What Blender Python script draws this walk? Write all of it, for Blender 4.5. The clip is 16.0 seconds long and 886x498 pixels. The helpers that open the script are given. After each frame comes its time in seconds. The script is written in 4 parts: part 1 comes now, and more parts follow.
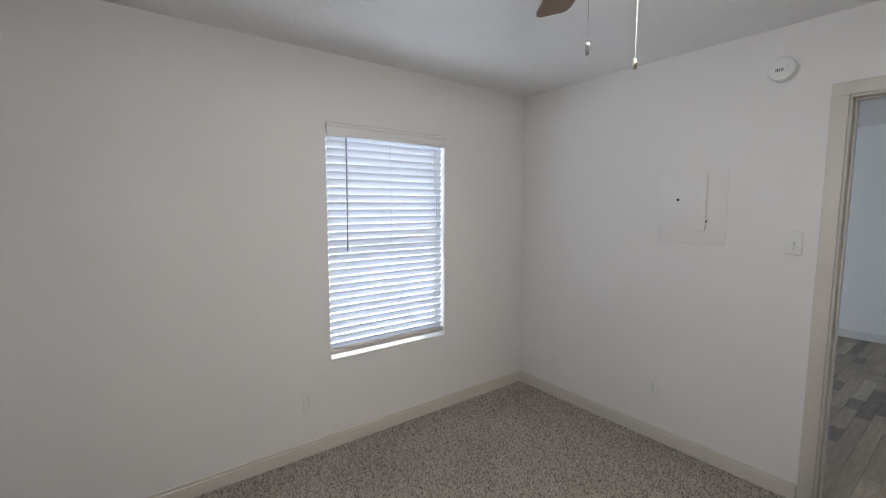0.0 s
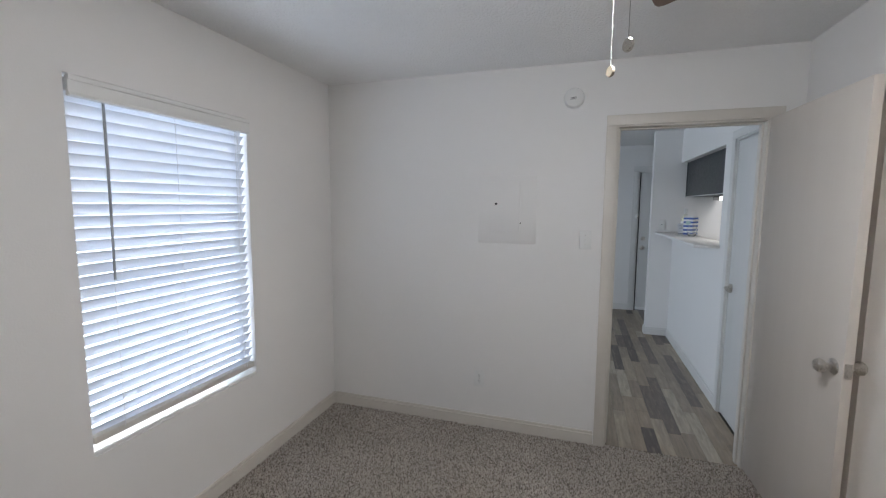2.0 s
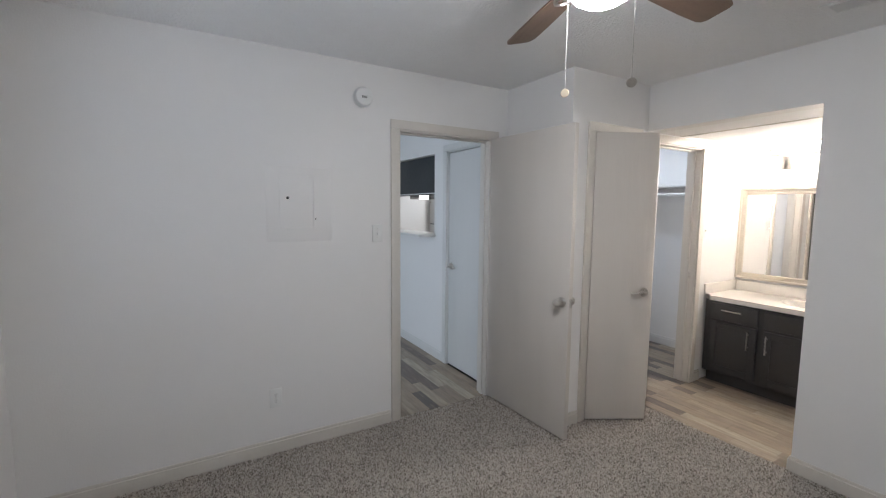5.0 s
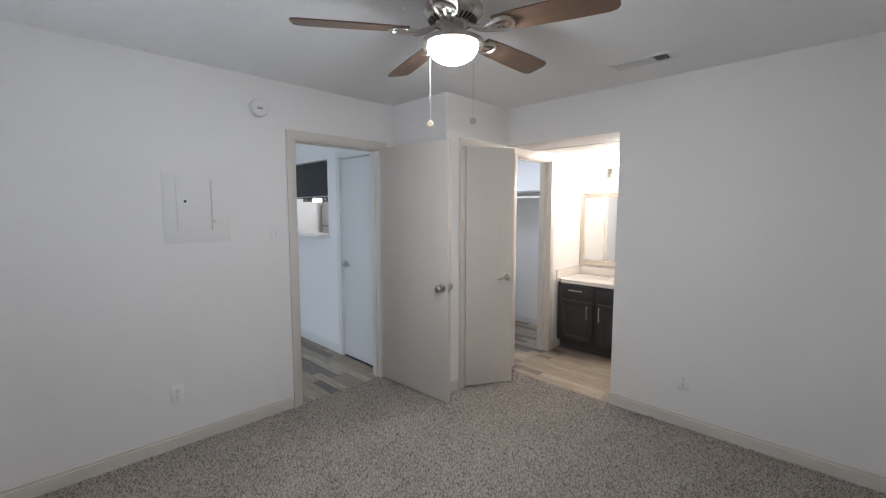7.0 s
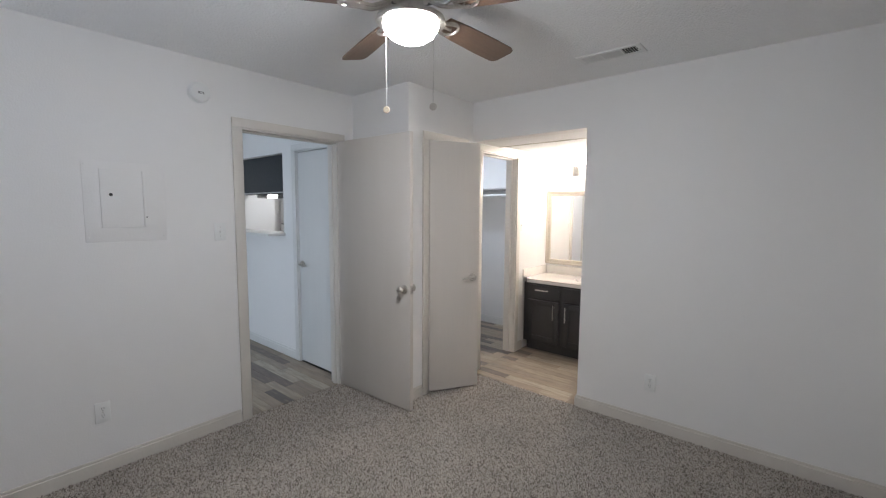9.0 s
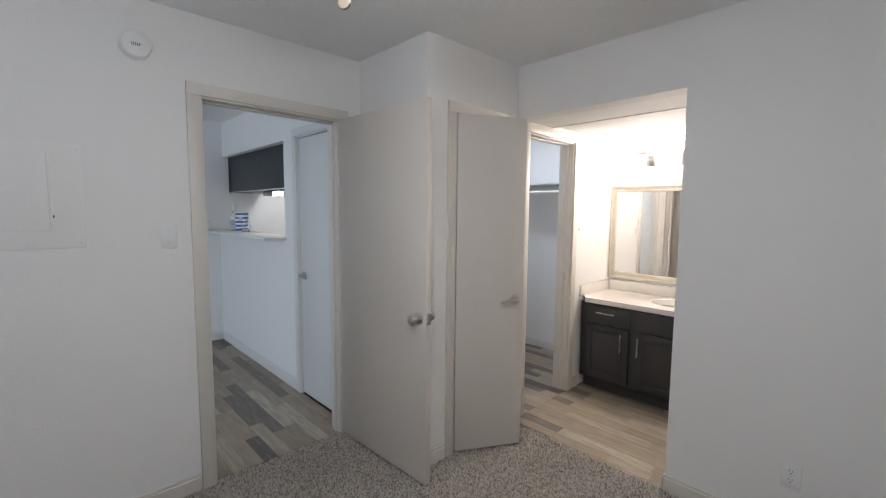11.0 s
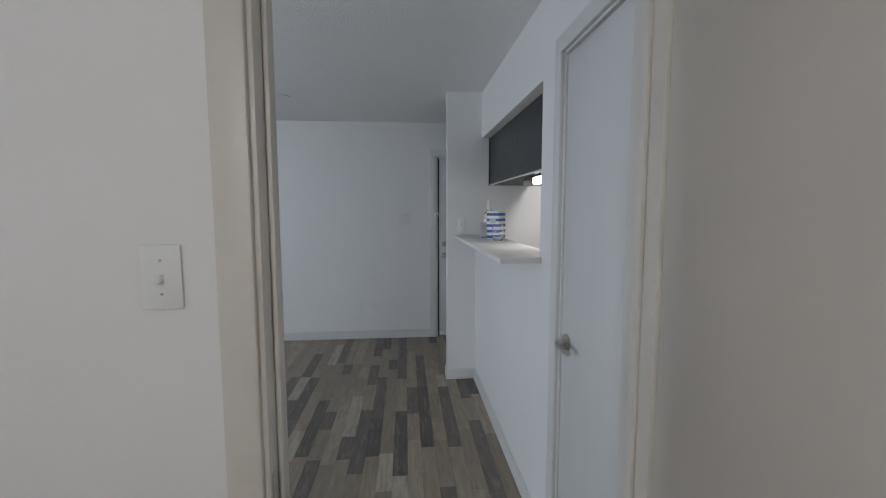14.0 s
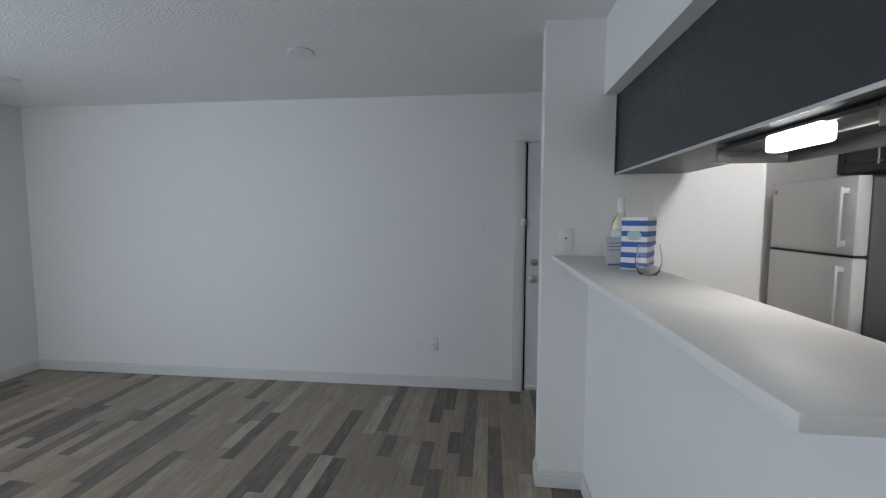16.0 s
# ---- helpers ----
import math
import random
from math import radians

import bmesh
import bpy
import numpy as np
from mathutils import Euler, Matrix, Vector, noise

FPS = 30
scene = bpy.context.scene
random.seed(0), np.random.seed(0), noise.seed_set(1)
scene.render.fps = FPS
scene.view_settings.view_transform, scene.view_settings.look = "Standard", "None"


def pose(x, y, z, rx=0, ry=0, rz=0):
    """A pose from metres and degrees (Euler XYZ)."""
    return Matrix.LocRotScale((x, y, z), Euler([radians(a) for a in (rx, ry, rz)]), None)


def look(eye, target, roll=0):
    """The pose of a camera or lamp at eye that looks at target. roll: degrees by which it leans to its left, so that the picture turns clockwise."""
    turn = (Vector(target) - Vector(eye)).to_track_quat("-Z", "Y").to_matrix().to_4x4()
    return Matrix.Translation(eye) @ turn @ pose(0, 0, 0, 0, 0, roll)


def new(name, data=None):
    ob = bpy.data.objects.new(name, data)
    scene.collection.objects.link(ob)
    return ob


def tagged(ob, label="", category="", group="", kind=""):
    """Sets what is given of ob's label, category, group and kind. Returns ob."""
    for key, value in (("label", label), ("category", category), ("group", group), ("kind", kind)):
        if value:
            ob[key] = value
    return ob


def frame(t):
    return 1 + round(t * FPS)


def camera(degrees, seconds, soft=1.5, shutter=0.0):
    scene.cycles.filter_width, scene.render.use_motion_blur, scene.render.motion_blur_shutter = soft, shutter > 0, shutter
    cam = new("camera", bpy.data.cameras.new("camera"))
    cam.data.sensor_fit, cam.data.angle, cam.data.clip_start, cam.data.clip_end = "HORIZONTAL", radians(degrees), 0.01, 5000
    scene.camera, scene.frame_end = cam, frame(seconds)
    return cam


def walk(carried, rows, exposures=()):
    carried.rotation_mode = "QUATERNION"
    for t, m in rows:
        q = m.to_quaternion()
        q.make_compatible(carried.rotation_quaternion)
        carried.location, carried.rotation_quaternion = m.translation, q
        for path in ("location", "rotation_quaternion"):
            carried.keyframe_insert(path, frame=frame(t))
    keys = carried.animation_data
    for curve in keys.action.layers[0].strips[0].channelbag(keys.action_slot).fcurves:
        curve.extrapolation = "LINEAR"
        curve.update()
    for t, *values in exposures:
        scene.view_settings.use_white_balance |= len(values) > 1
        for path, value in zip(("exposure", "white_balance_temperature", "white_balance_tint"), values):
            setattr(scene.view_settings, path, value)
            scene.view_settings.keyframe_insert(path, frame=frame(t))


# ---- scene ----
cam = camera(92.7, 16.0, soft=1.2)
PATH = [
    (0, (0.166, 0.065, 1.519), (1.367, 1.651, 1.32), -0.0),
    (0.5, (0.079, 0.168, 1.512), (1.481, 1.582, 1.323), 0.2),
    (1, (0.061, 0.296, 1.538), (1.658, 1.482, 1.334), 0.2),
    (1.5, (0.057, 0.541, 1.544), (1.827, 1.448, 1.335), 0.4),
    (2, (0.072, 0.737, 1.552), (1.967, 1.341, 1.344), 0.3),
    (2.5, (0.056, 0.952, 1.566), (2.028, 1.212, 1.357), 0.4),
    (3, (0.075, 1.128, 1.581), (2.062, 1.057, 1.36), 0.3),
    (3.5, (0.132, 1.336, 1.566), (2.091, 0.994, 1.35), 0.4),
    (4, (0.175, 1.471, 1.543), (2.073, 0.872, 1.345), 0.5),
    (4.5, (0.23, 1.652, 1.535), (2.031, 0.806, 1.339), 0.6),
    (5, (0.22, 1.748, 1.509), (1.931, 0.731, 1.315), 0.5),
    (7.5, (-0.182, 2.008, 1.504), (1.156, 0.532, 1.321), 0.2),
    (8, (-0.152, 1.996, 1.507), (1.139, 0.479, 1.321), 0.4),
    (10.5, (0.28, 1.35, 1.461), (1.603, -0.139, 1.28), 0.4),
    (11, (0.467, 1.144, 1.471), (1.905, -0.234, 1.293), 0.5),
    (11.5, (0.646, 0.969, 1.473), (2.255, -0.205, 1.286), 0.4),
    (12, (0.897, 0.783, 1.468), (2.647, -0.166, 1.276), 0.4),
    (12.5, (1.176, 0.619, 1.463), (3.031, -0.101, 1.266), 0.4),
    (13, (1.482, 0.456, 1.476), (3.402, -0.069, 1.277), 0.3),
    (13.5, (1.780, 0.315, 1.450), (3.743, -0.019, 1.266), -0.1),
    (14, (2.078, 0.260, 1.454), (4.062, 0.086, 1.271), -0.1),
    (14.5, (2.411, 0.198, 1.460), (4.402, 0.171, 1.276), -0.1),
    (15, (2.718, 0.168, 1.460), (4.708, 0.252, 1.279), -0.0),
    (15.5, (3.067, 0.171, 1.450), (5.052, 0.338, 1.274), 0.3),
    (16, (3.388, 0.179, 1.450), (5.370, 0.400, 1.293), 0.1),
]
walk(cam, [(t, look(eye, target, roll)) for t, eye, target, roll in PATH],
     [(0, -0.12, 6500, 10), (2.5, -0.06, 6270, 10), (5, -0.02, 6250, 10), (8, 0.06, 6200, 10), (10.5, -0.06, 6250, 10), (12, -0.16, 6300, 10),
      (13, -0.24, 6400, 10), (14.5, -0.18, 6480, 10), (16, -0.08, 6420, 10)])

# ---- world and light ----
world = bpy.data.worlds.new("world")
scene.world = world
world.use_nodes = True
wn = world.node_tree.nodes
sky = wn.new("ShaderNodeTexSky")
sky.sky_type = "NISHITA"
sky.sun_disc = False
sky.sun_elevation = radians(42)
sky.sun_rotation = radians(150)
world.node_tree.links.new(sky.outputs[0], wn["Background"].inputs[0])
wn["Background"].inputs[1].default_value = 0.12


def lamp(name, kind, energy, colour, m, size=0.1, size_y=None):
    data = bpy.data.lights.new(name, kind)
    data.energy, data.color = energy, colour
    if kind == "AREA":
        data.shape, data.size, data.size_y = "RECTANGLE", size, size_y or size
    elif kind == "SUN":
        data.angle = radians(size)
    else:
        data.shadow_soft_size = size
    ob = new(name, data)
    ob.matrix_world = m
    return ob


DAY = (0.74, 0.84, 1.0)
lamp("sun", "SUN", 2.5, (1.0, 0.95, 0.88), pose(0, 0, 8, 48, 0, 150), 0.5)
lamp("bedroom_window_light", "AREA", 18, DAY, pose(1.592, 2.672, 1.29, -90, 0, 0), 0.88, 1.45)
lamp("living_window_light", "AREA", 57, (0.72, 0.85, 1.0), pose(3.55, 4.46, 1.30, -90, 0, 0), 0.95, 1.45)
lamp("hood_light", "AREA", 1.1, (1.0, 0.97, 0.94), pose(4.418, -0.494, 1.594), 0.14, 0.035)
# unseen fill lamp, added to brighten the kitchen walls and refrigerator
lamp("kitchen_fill_light", "AREA", 13, (0.98, 0.98, 0.98), pose(4.9, -1.22, 2.385), 1.15, 0.45)

lamp("closet_light", "AREA", 9, (0.78, 0.87, 1.0), pose(2.95, -2.0, 2.375), 0.16, 0.16)

# ---- materials ----


def material(name, colour, rough=0.6, metal=0.0, second=None, scale=6.0, bump=0.0, bump_scale=200.0, detail=4.0,
             stretch=(1, 1, 1), spread=0.5, coords="Object", rough_var=0.08):
    """Two scales of colour (a broad stain and a fine grain) with a fine relief."""
    mat = bpy.data.materials.new(name)
    mat.use_nodes = True
    nt = mat.node_tree
    n, l = nt.nodes, nt.links
    b = n["Principled BSDF"]
    b.inputs["Roughness"].default_value = rough
    b.inputs["Metallic"].default_value = metal
    tc = n.new("ShaderNodeTexCoord")
    mp = n.new("ShaderNodeMapping")
    mp.inputs["Scale"].default_value = stretch
    l.new(tc.outputs[coords], mp.inputs["Vector"])
    second = second or tuple(c * 0.9 for c in colour)
    big = n.new("ShaderNodeTexNoise")
    big.inputs["Scale"].default_value = scale
    big.inputs["Detail"].default_value = detail
    l.new(mp.outputs[0], big.inputs["Vector"])
    fine = n.new("ShaderNodeTexNoise")
    fine.inputs["Scale"].default_value = scale * 12
    fine.inputs["Detail"].default_value = 2
    l.new(mp.outputs[0], fine.inputs["Vector"])
    mixf = n.new("ShaderNodeMix")
    mixf.inputs["Factor"].default_value = 0.35
    l.new(big.outputs["Fac"], mixf.inputs["A"])
    l.new(fine.outputs["Fac"], mixf.inputs["B"])
    ramp = n.new("ShaderNodeMapRange")
    ramp.inputs["From Min"].default_value = 0.5 - spread / 2
    ramp.inputs["From Max"].default_value = 0.5 + spread / 2
    l.new(mixf.outputs["Result"], ramp.inputs["Value"])
    mix = n.new("ShaderNodeMix")
    mix.data_type = "RGBA"
    mix.inputs["A"].default_value = (*colour, 1)
    mix.inputs["B"].default_value = (*second, 1)
    l.new(ramp.outputs["Result"], mix.inputs["Factor"])
    l.new(mix.outputs["Result"], b.inputs["Base Color"])
    rr = n.new("ShaderNodeMapRange")
    rr.inputs["To Min"].default_value = max(0.02, rough - rough_var)
    rr.inputs["To Max"].default_value = min(1.0, rough + rough_var)
    l.new(fine.outputs["Fac"], rr.inputs["Value"])
    l.new(rr.outputs["Result"], b.inputs["Roughness"])
    if bump:
        bn = n.new("ShaderNodeTexNoise")
        bn.inputs["Scale"].default_value = bump_scale
        bn.inputs["Detail"].default_value = 3
        l.new(mp.outputs[0], bn.inputs["Vector"])
        bp = n.new("ShaderNodeBump")
        bp.inputs["Strength"].default_value = 1.0
        bp.inputs["Distance"].default_value = bump
        l.new(bn.outputs["Fac"], bp.inputs["Height"])
        l.new(bp.outputs["Normal"], b.inputs["Normal"])
    return mat


def glowing(name, colour, strength):
    mat = bpy.data.materials.new(name)
    mat.use_nodes = True
    b = mat.node_tree.nodes["Principled BSDF"]
    b.inputs["Base Color"].default_value = (0.85, 0.85, 0.85, 1)
    b.inputs["Roughness"].default_value = 0.35
    b.inputs["Emission Color"].default_value = (*colour, 1)
    b.inputs["Emission Strength"].default_value = strength
    return mat


def glass(name, colour=(1, 1, 1), rough=0.0):
    mat = bpy.data.materials.new(name)
    mat.use_nodes = True
    b = mat.node_tree.nodes["Principled BSDF"]
    b.inputs["Base Color"].default_value = (*colour, 1)
    b.inputs["Roughness"].default_value = rough
    b.inputs["Transmission Weight"].default_value = 1.0
    b.inputs["IOR"].default_value = 1.45
    return mat


WALL = material("wall_paint", (0.81, 0.795, 0.78), 0.62, second=(0.795, 0.78, 0.765), scale=1.3, bump=0.0007, bump_scale=130)
CEIL = material("ceiling_texture", (0.88, 0.875, 0.87), 0.85, second=(0.84, 0.835, 0.83), scale=1.5, bump=0.006, bump_scale=75)
TRIM = material("trim_paint_bedroom", (0.68, 0.64, 0.585), 0.42, second=(0.63, 0.59, 0.535), scale=3, bump=0.0006, bump_scale=60)
TRIM_LIVING = material("trim_paint_living", (0.72, 0.71, 0.69), 0.42, second=(0.66, 0.65, 0.63), scale=3, bump=0.0006, bump_scale=60)
DOOR = material("door_paint", (0.68, 0.632, 0.582), 0.45, second=(0.64, 0.593, 0.543), scale=1.2, bump=0.0008, bump_scale=45, stretch=(1, 1, 0.12))
DOOR_WHITE = material("door_paint_white", (0.66, 0.655, 0.64), 0.5, second=(0.62, 0.615, 0.60), scale=1.2, bump=0.0008, bump_scale=45, stretch=(1, 1, 0.12))
PLASTIC = material("white_plastic", (0.80, 0.80, 0.79), 0.35, second=(0.77, 0.77, 0.75), scale=8)
NICKEL = material("brushed_nickel", (0.62, 0.59, 0.55), 0.28, 1.0, second=(0.55, 0.52, 0.48), scale=30, stretch=(1, 1, 8))
STEEL = material("stainless_steel", (0.80, 0.80, 0.795), 0.46, 0.85, second=(0.74, 0.74, 0.735), scale=5, stretch=(10, 10, 0.4), bump=0.0001, bump_scale=300)
HOOD_STEEL = material("hood_steel", (0.36, 0.355, 0.35), 0.34, 1.0, second=(0.28, 0.275, 0.27), scale=6, stretch=(0.5, 8, 8))
FILTER = material("dark_filter_metal", (0.16, 0.16, 0.16), 0.4, 1.0, second=(0.10, 0.10, 0.10), scale=40)
DARK = material("charcoal_paint", (0.040, 0.044, 0.048), 0.42, second=(0.032, 0.036, 0.040), scale=3, bump=0.0004, bump_scale=60)
VANITY = material("dark_vanity_paint", (0.045, 0.042, 0.042), 0.40, second=(0.034, 0.032, 0.032), scale=4, bump=0.0004, bump_scale=60)
BLACK = material("black_plastic", (0.012, 0.012, 0.013), 0.4, second=(0.02, 0.02, 0.02), scale=9)
QUARTZ = material("white_quartz", (0.80, 0.78, 0.75), 0.50, second=(0.74, 0.72, 0.69), scale=9, rough_var=0.05)
MARBLE = material("cultured_marble", (0.80, 0.76, 0.71), 0.16, second=(0.75, 0.71, 0.66), scale=4, rough_var=0.05)
BLADE = material("walnut_blade", (0.185, 0.112, 0.074), 0.45, second=(0.125, 0.076, 0.050), scale=7, stretch=(0.5, 7, 1), bump=0.0004, bump_scale=90)
CHAIN = material("dull_chain", (0.27, 0.26, 0.25), 0.5, second=(0.34, 0.33, 0.32), scale=300)
WOODTAG = material("light_wood_pull", (0.36, 0.30, 0.23), 0.5, second=(0.28, 0.23, 0.17), scale=40)
FRAME_MIRROR = material("champagne_frame", (0.70, 0.64, 0.55), 0.38, second=(0.63, 0.57, 0.48), scale=8, bump=0.0005, bump_scale=80)
PAPER_WHITE = material("white_paper", (0.82, 0.82, 0.81), 0.6, second=(0.78, 0.78, 0.77), scale=20)
PAPER_BLUE = material("blue_print", (0.045, 0.12, 0.42), 0.5, second=(0.035, 0.10, 0.36), scale=20)
TEAL = material("pale_seal", (0.45, 0.58, 0.56), 0.5, second=(0.40, 0.52, 0.50), scale=20)
INK = material("grey_ink", (0.22, 0.24, 0.28), 0.6, second=(0.18, 0.20, 0.24), scale=20)
GLASS = glass("clear_glass")
BOTTLE_GLASS = glass("bottle_glass", (0.93, 0.96, 0.80))
PANE = glass("window_pane")
BOWL = glowing("lit_bowl_glass", (0.945, 0.95, 0.955), 146.0)
SHADE = glowing("lit_vanity_glass", (1.0, 0.88, 0.76), 190.0)
HOODLENS = glowing("lit_hood_lens", (1.0, 0.98, 0.95), 4.0)
CEIL_LENS = glowing("ceiling_lens", (1.0, 0.97, 0.93), 2.0)
OUTSIDE = material("outside_siding", (0.50, 0.54, 0.60), 0.8, second=(0.42, 0.46, 0.52), scale=3)
GROUND = material("outside_ground", (0.16, 0.17, 0.12), 0.95, second=(0.24, 0.23, 0.20), scale=0.8)


def mirror_material():
    mat = bpy.data.materials.new("mirror_glass")
    mat.use_nodes = True
    b = mat.node_tree.nodes["Principled BSDF"]
    b.inputs["Base Color"].default_value = (0.9, 0.9, 0.9, 1)
    b.inputs["Metallic"].default_value = 1.0
    b.inputs["Roughness"].default_value = 0.015
    return mat


MIRROR = mirror_material()


def slat_material():
    """White faux-wood slats that let some daylight through."""
    mat = bpy.data.materials.new("blind_slat")
    mat.use_nodes = True
    n, l = mat.node_tree.nodes, mat.node_tree.links
    b = n["Principled BSDF"]
    b.inputs["Base Color"].default_value = (0.84, 0.85, 0.86, 1)
    b.inputs["Roughness"].default_value = 0.4
    tr = n.new("ShaderNodeBsdfTranslucent")
    tr.inputs["Color"].default_value = (0.74, 0.81, 0.92, 1)
    mx = n.new("ShaderNodeMixShader")
    mx.inputs[0].default_value = 0.24
    l.new(b.outputs[0], mx.inputs[1])
    l.new(tr.outputs[0], mx.inputs[2])
    l.new(mx.outputs[0], n["Material Output"].inputs["Surface"])
    return mat


SLAT = slat_material()


def plank_material():
    """Grey-brown printed planks: one tone a piece, streaked along its length."""
    mat = bpy.data.materials.new("plank_vinyl")
    mat.use_nodes = True
    n, l = mat.node_tree.nodes, mat.node_tree.links
    b = n["Principled BSDF"]
    oi = n.new("ShaderNodeObjectInfo")
    ge = n.new("ShaderNodeNewGeometry")
    add = n.new("ShaderNodeMath")
    add.operation = "ADD"
    l.new(oi.outputs["Random"], add.inputs[0])
    l.new(ge.outputs["Random Per Island"], add.inputs[1])
    fr = n.new("ShaderNodeMath")
    fr.operation = "FRACT"
    l.new(add.outputs[0], fr.inputs[0])
    ramp = n.new("ShaderNodeValToRGB")
    ramp.color_ramp.interpolation = "CONSTANT"
    tones = ((0.0, (0.305, 0.243, 0.178)), (0.24, (0.262, 0.212, 0.160)), (0.40, (0.345, 0.284, 0.213)), (0.55, (0.142, 0.114, 0.098)),
             (0.69, (0.292, 0.238, 0.180)), (0.81, (0.105, 0.085, 0.076)), (0.93, (0.395, 0.340, 0.268)))
    els = ramp.color_ramp.elements
    els[0].position, els[0].color = 0.0, (*tones[0][1], 1)
    els[1].position, els[1].color = tones[1][0], (*tones[1][1], 1)
    for p, c in tones[2:]:
        e = els.new(p)
        e.color = (*c, 1)
    l.new(fr.outputs[0], ramp.inputs[0])
    mp = n.new("ShaderNodeMapping")
    mp.inputs["Scale"].default_value = (2.4, 17, 1)
    l.new(ge.outputs["Position"], mp.inputs["Vector"])
    ns = n.new("ShaderNodeTexNoise")
    ns.inputs["Scale"].default_value = 2.2
    ns.inputs["Detail"].default_value = 7
    ns.inputs["Roughness"].default_value = 0.65
    l.new(mp.outputs[0], ns.inputs["Vector"])
    mr = n.new("ShaderNodeMapRange")
    mr.inputs["From Min"].default_value = 0.3
    mr.inputs["From Max"].default_value = 0.7
    mr.inputs["To Min"].default_value = 0.74
    mr.inputs["To Max"].default_value = 1.24
    l.new(ns.outputs["Fac"], mr.inputs["Value"])
    mul = n.new("ShaderNodeVectorMath")
    mul.operation = "MULTIPLY"
    l.new(ramp.outputs[0], mul.inputs[0])
    l.new(mr.outputs["Result"], mul.inputs[1])
    # worn patches of pale and dark grain
    pat = n.new("ShaderNodeTexNoise")
    pat.inputs["Scale"].default_value = 11
    pat.inputs["Detail"].default_value = 6
    mp2 = n.new("ShaderNodeMapping")
    mp2.inputs["Scale"].default_value = (0.55, 3.2, 1)
    l.new(ge.outputs["Position"], mp2.inputs["Vector"])
    l.new(mp2.outputs[0], pat.inputs["Vector"])
    mr2 = n.new("ShaderNodeMapRange")
    mr2.inputs["From Min"].default_value = 0.53
    mr2.inputs["From Max"].default_value = 0.66
    mr2.inputs["To Max"].default_value = 0.6
    l.new(pat.outputs["Fac"], mr2.inputs["Value"])
    mix = n.new("ShaderNodeMix")
    mix.data_type = "RGBA"
    l.new(mr2.outputs["Result"], mix.inputs["Factor"])
    l.new(mul.outputs[0], mix.inputs["A"])
    mix.inputs["B"].default_value = (0.245, 0.203, 0.163, 1)
    l.new(mix.outputs["Result"], b.inputs["Base Color"])
    b.inputs["Roughness"].default_value = 0.38
    bp = n.new("ShaderNodeBump")
    bp.inputs["Distance"].default_value = 0.0006
    l.new(ns.outputs["Fac"], bp.inputs["Height"])
    l.new(bp.outputs["Normal"], b.inputs["Normal"])
    return mat


PLANK = plank_material()


def carpet_material():
    mat = bpy.data.materials.new("frieze_carpet")
    mat.use_nodes = True
    n, l = mat.node_tree.nodes, mat.node_tree.links
    b = n["Principled BSDF"]
    ge = n.new("ShaderNodeNewGeometry")
    ramp = n.new("ShaderNodeValToRGB")
    els = ramp.color_ramp.elements
    els[0].position, els[0].color = 0.0, (0.155, 0.130, 0.110, 1)
    els[1].position, els[1].color = 1.0, (0.66, 0.61, 0.55, 1)
    for p, c in ((0.18, (0.30, 0.262, 0.227)), (0.45, (0.48, 0.43, 0.38)), (0.75, (0.57, 0.52, 0.465))):
        e = els.new(p)
        e.color = (*c, 1)
    l.new(ge.outputs["Random Per Island"], ramp.inputs[0])
    ns = n.new("ShaderNodeTexNoise")
    ns.inputs["Scale"].default_value = 2.5
    ns.inputs["Detail"].default_value = 3
    l.new(ge.outputs["Position"], ns.inputs["Vector"])
    mr = n.new("ShaderNodeMapRange")
    mr.inputs["To Min"].default_value = 0.82
    mr.inputs["To Max"].default_value = 1.18
    l.new(ns.outputs["Fac"], mr.inputs["Value"])
    mul = n.new("ShaderNodeVectorMath")
    mul.operation = "MULTIPLY"
    l.new(ramp.outputs[0], mul.inputs[0])
    l.new(mr.outputs["Result"], mul.inputs[1])
    l.new(mul.outputs[0], b.inputs["Base Color"])
    b.inputs["Roughness"].default_value = 0.95
    b.inputs["Specular IOR Level"].default_value = 0.1
    return mat


CARPET = carpet_material()
BACKING = material("carpet_backing", (0.38, 0.34, 0.30), 0.95, second=(0.30, 0.27, 0.24), scale=60)

# ---- mesh helpers ----


def mesh_object(name, bm, mat, smooth=False):
    me = bpy.data.meshes.new(name)
    bmesh.ops.recalc_face_normals(bm, faces=bm.faces[:])
    bm.to_mesh(me)
    bm.free()
    me.materials.append(mat)
    if smooth:
        me.polygons.foreach_set("use_smooth", [True] * len(me.polygons))
        me.set_sharp_from_angle(angle=radians(35))
    return new(name, me)


def part(name, bm, mat, parent, label="", smooth=True):
    ob = mesh_object(name, bm, mat, smooth)
    ob.parent = parent
    if label:
        tagged(ob, label)
    return ob


def thing(name, x, y, z, label, category, group="", rz=0.0):
    ob = new(name)
    ob.empty_display_size = 0.05
    ob.matrix_world = pose(x, y, z, 0, 0, rz)
    return tagged(ob, label, category, group)


def box(bm, x0, x1, y0, y1, z0, z1, bevel=0.0, segments=2, m=None):
    t = Matrix.Translation(((x0 + x1) / 2, (y0 + y1) / 2, (z0 + z1) / 2)) @ Matrix.Diagonal((abs(x1 - x0), abs(y1 - y0), abs(z1 - z0), 1))
    vs = bmesh.ops.create_cube(bm, size=1, matrix=(m @ t) if m else t)["verts"]
    if bevel:
        es = list({e for v in vs for e in v.link_edges})
        bmesh.ops.bevel(bm, geom=es, offset=bevel, segments=segments, affect="EDGES", profile=0.5)
    return bm


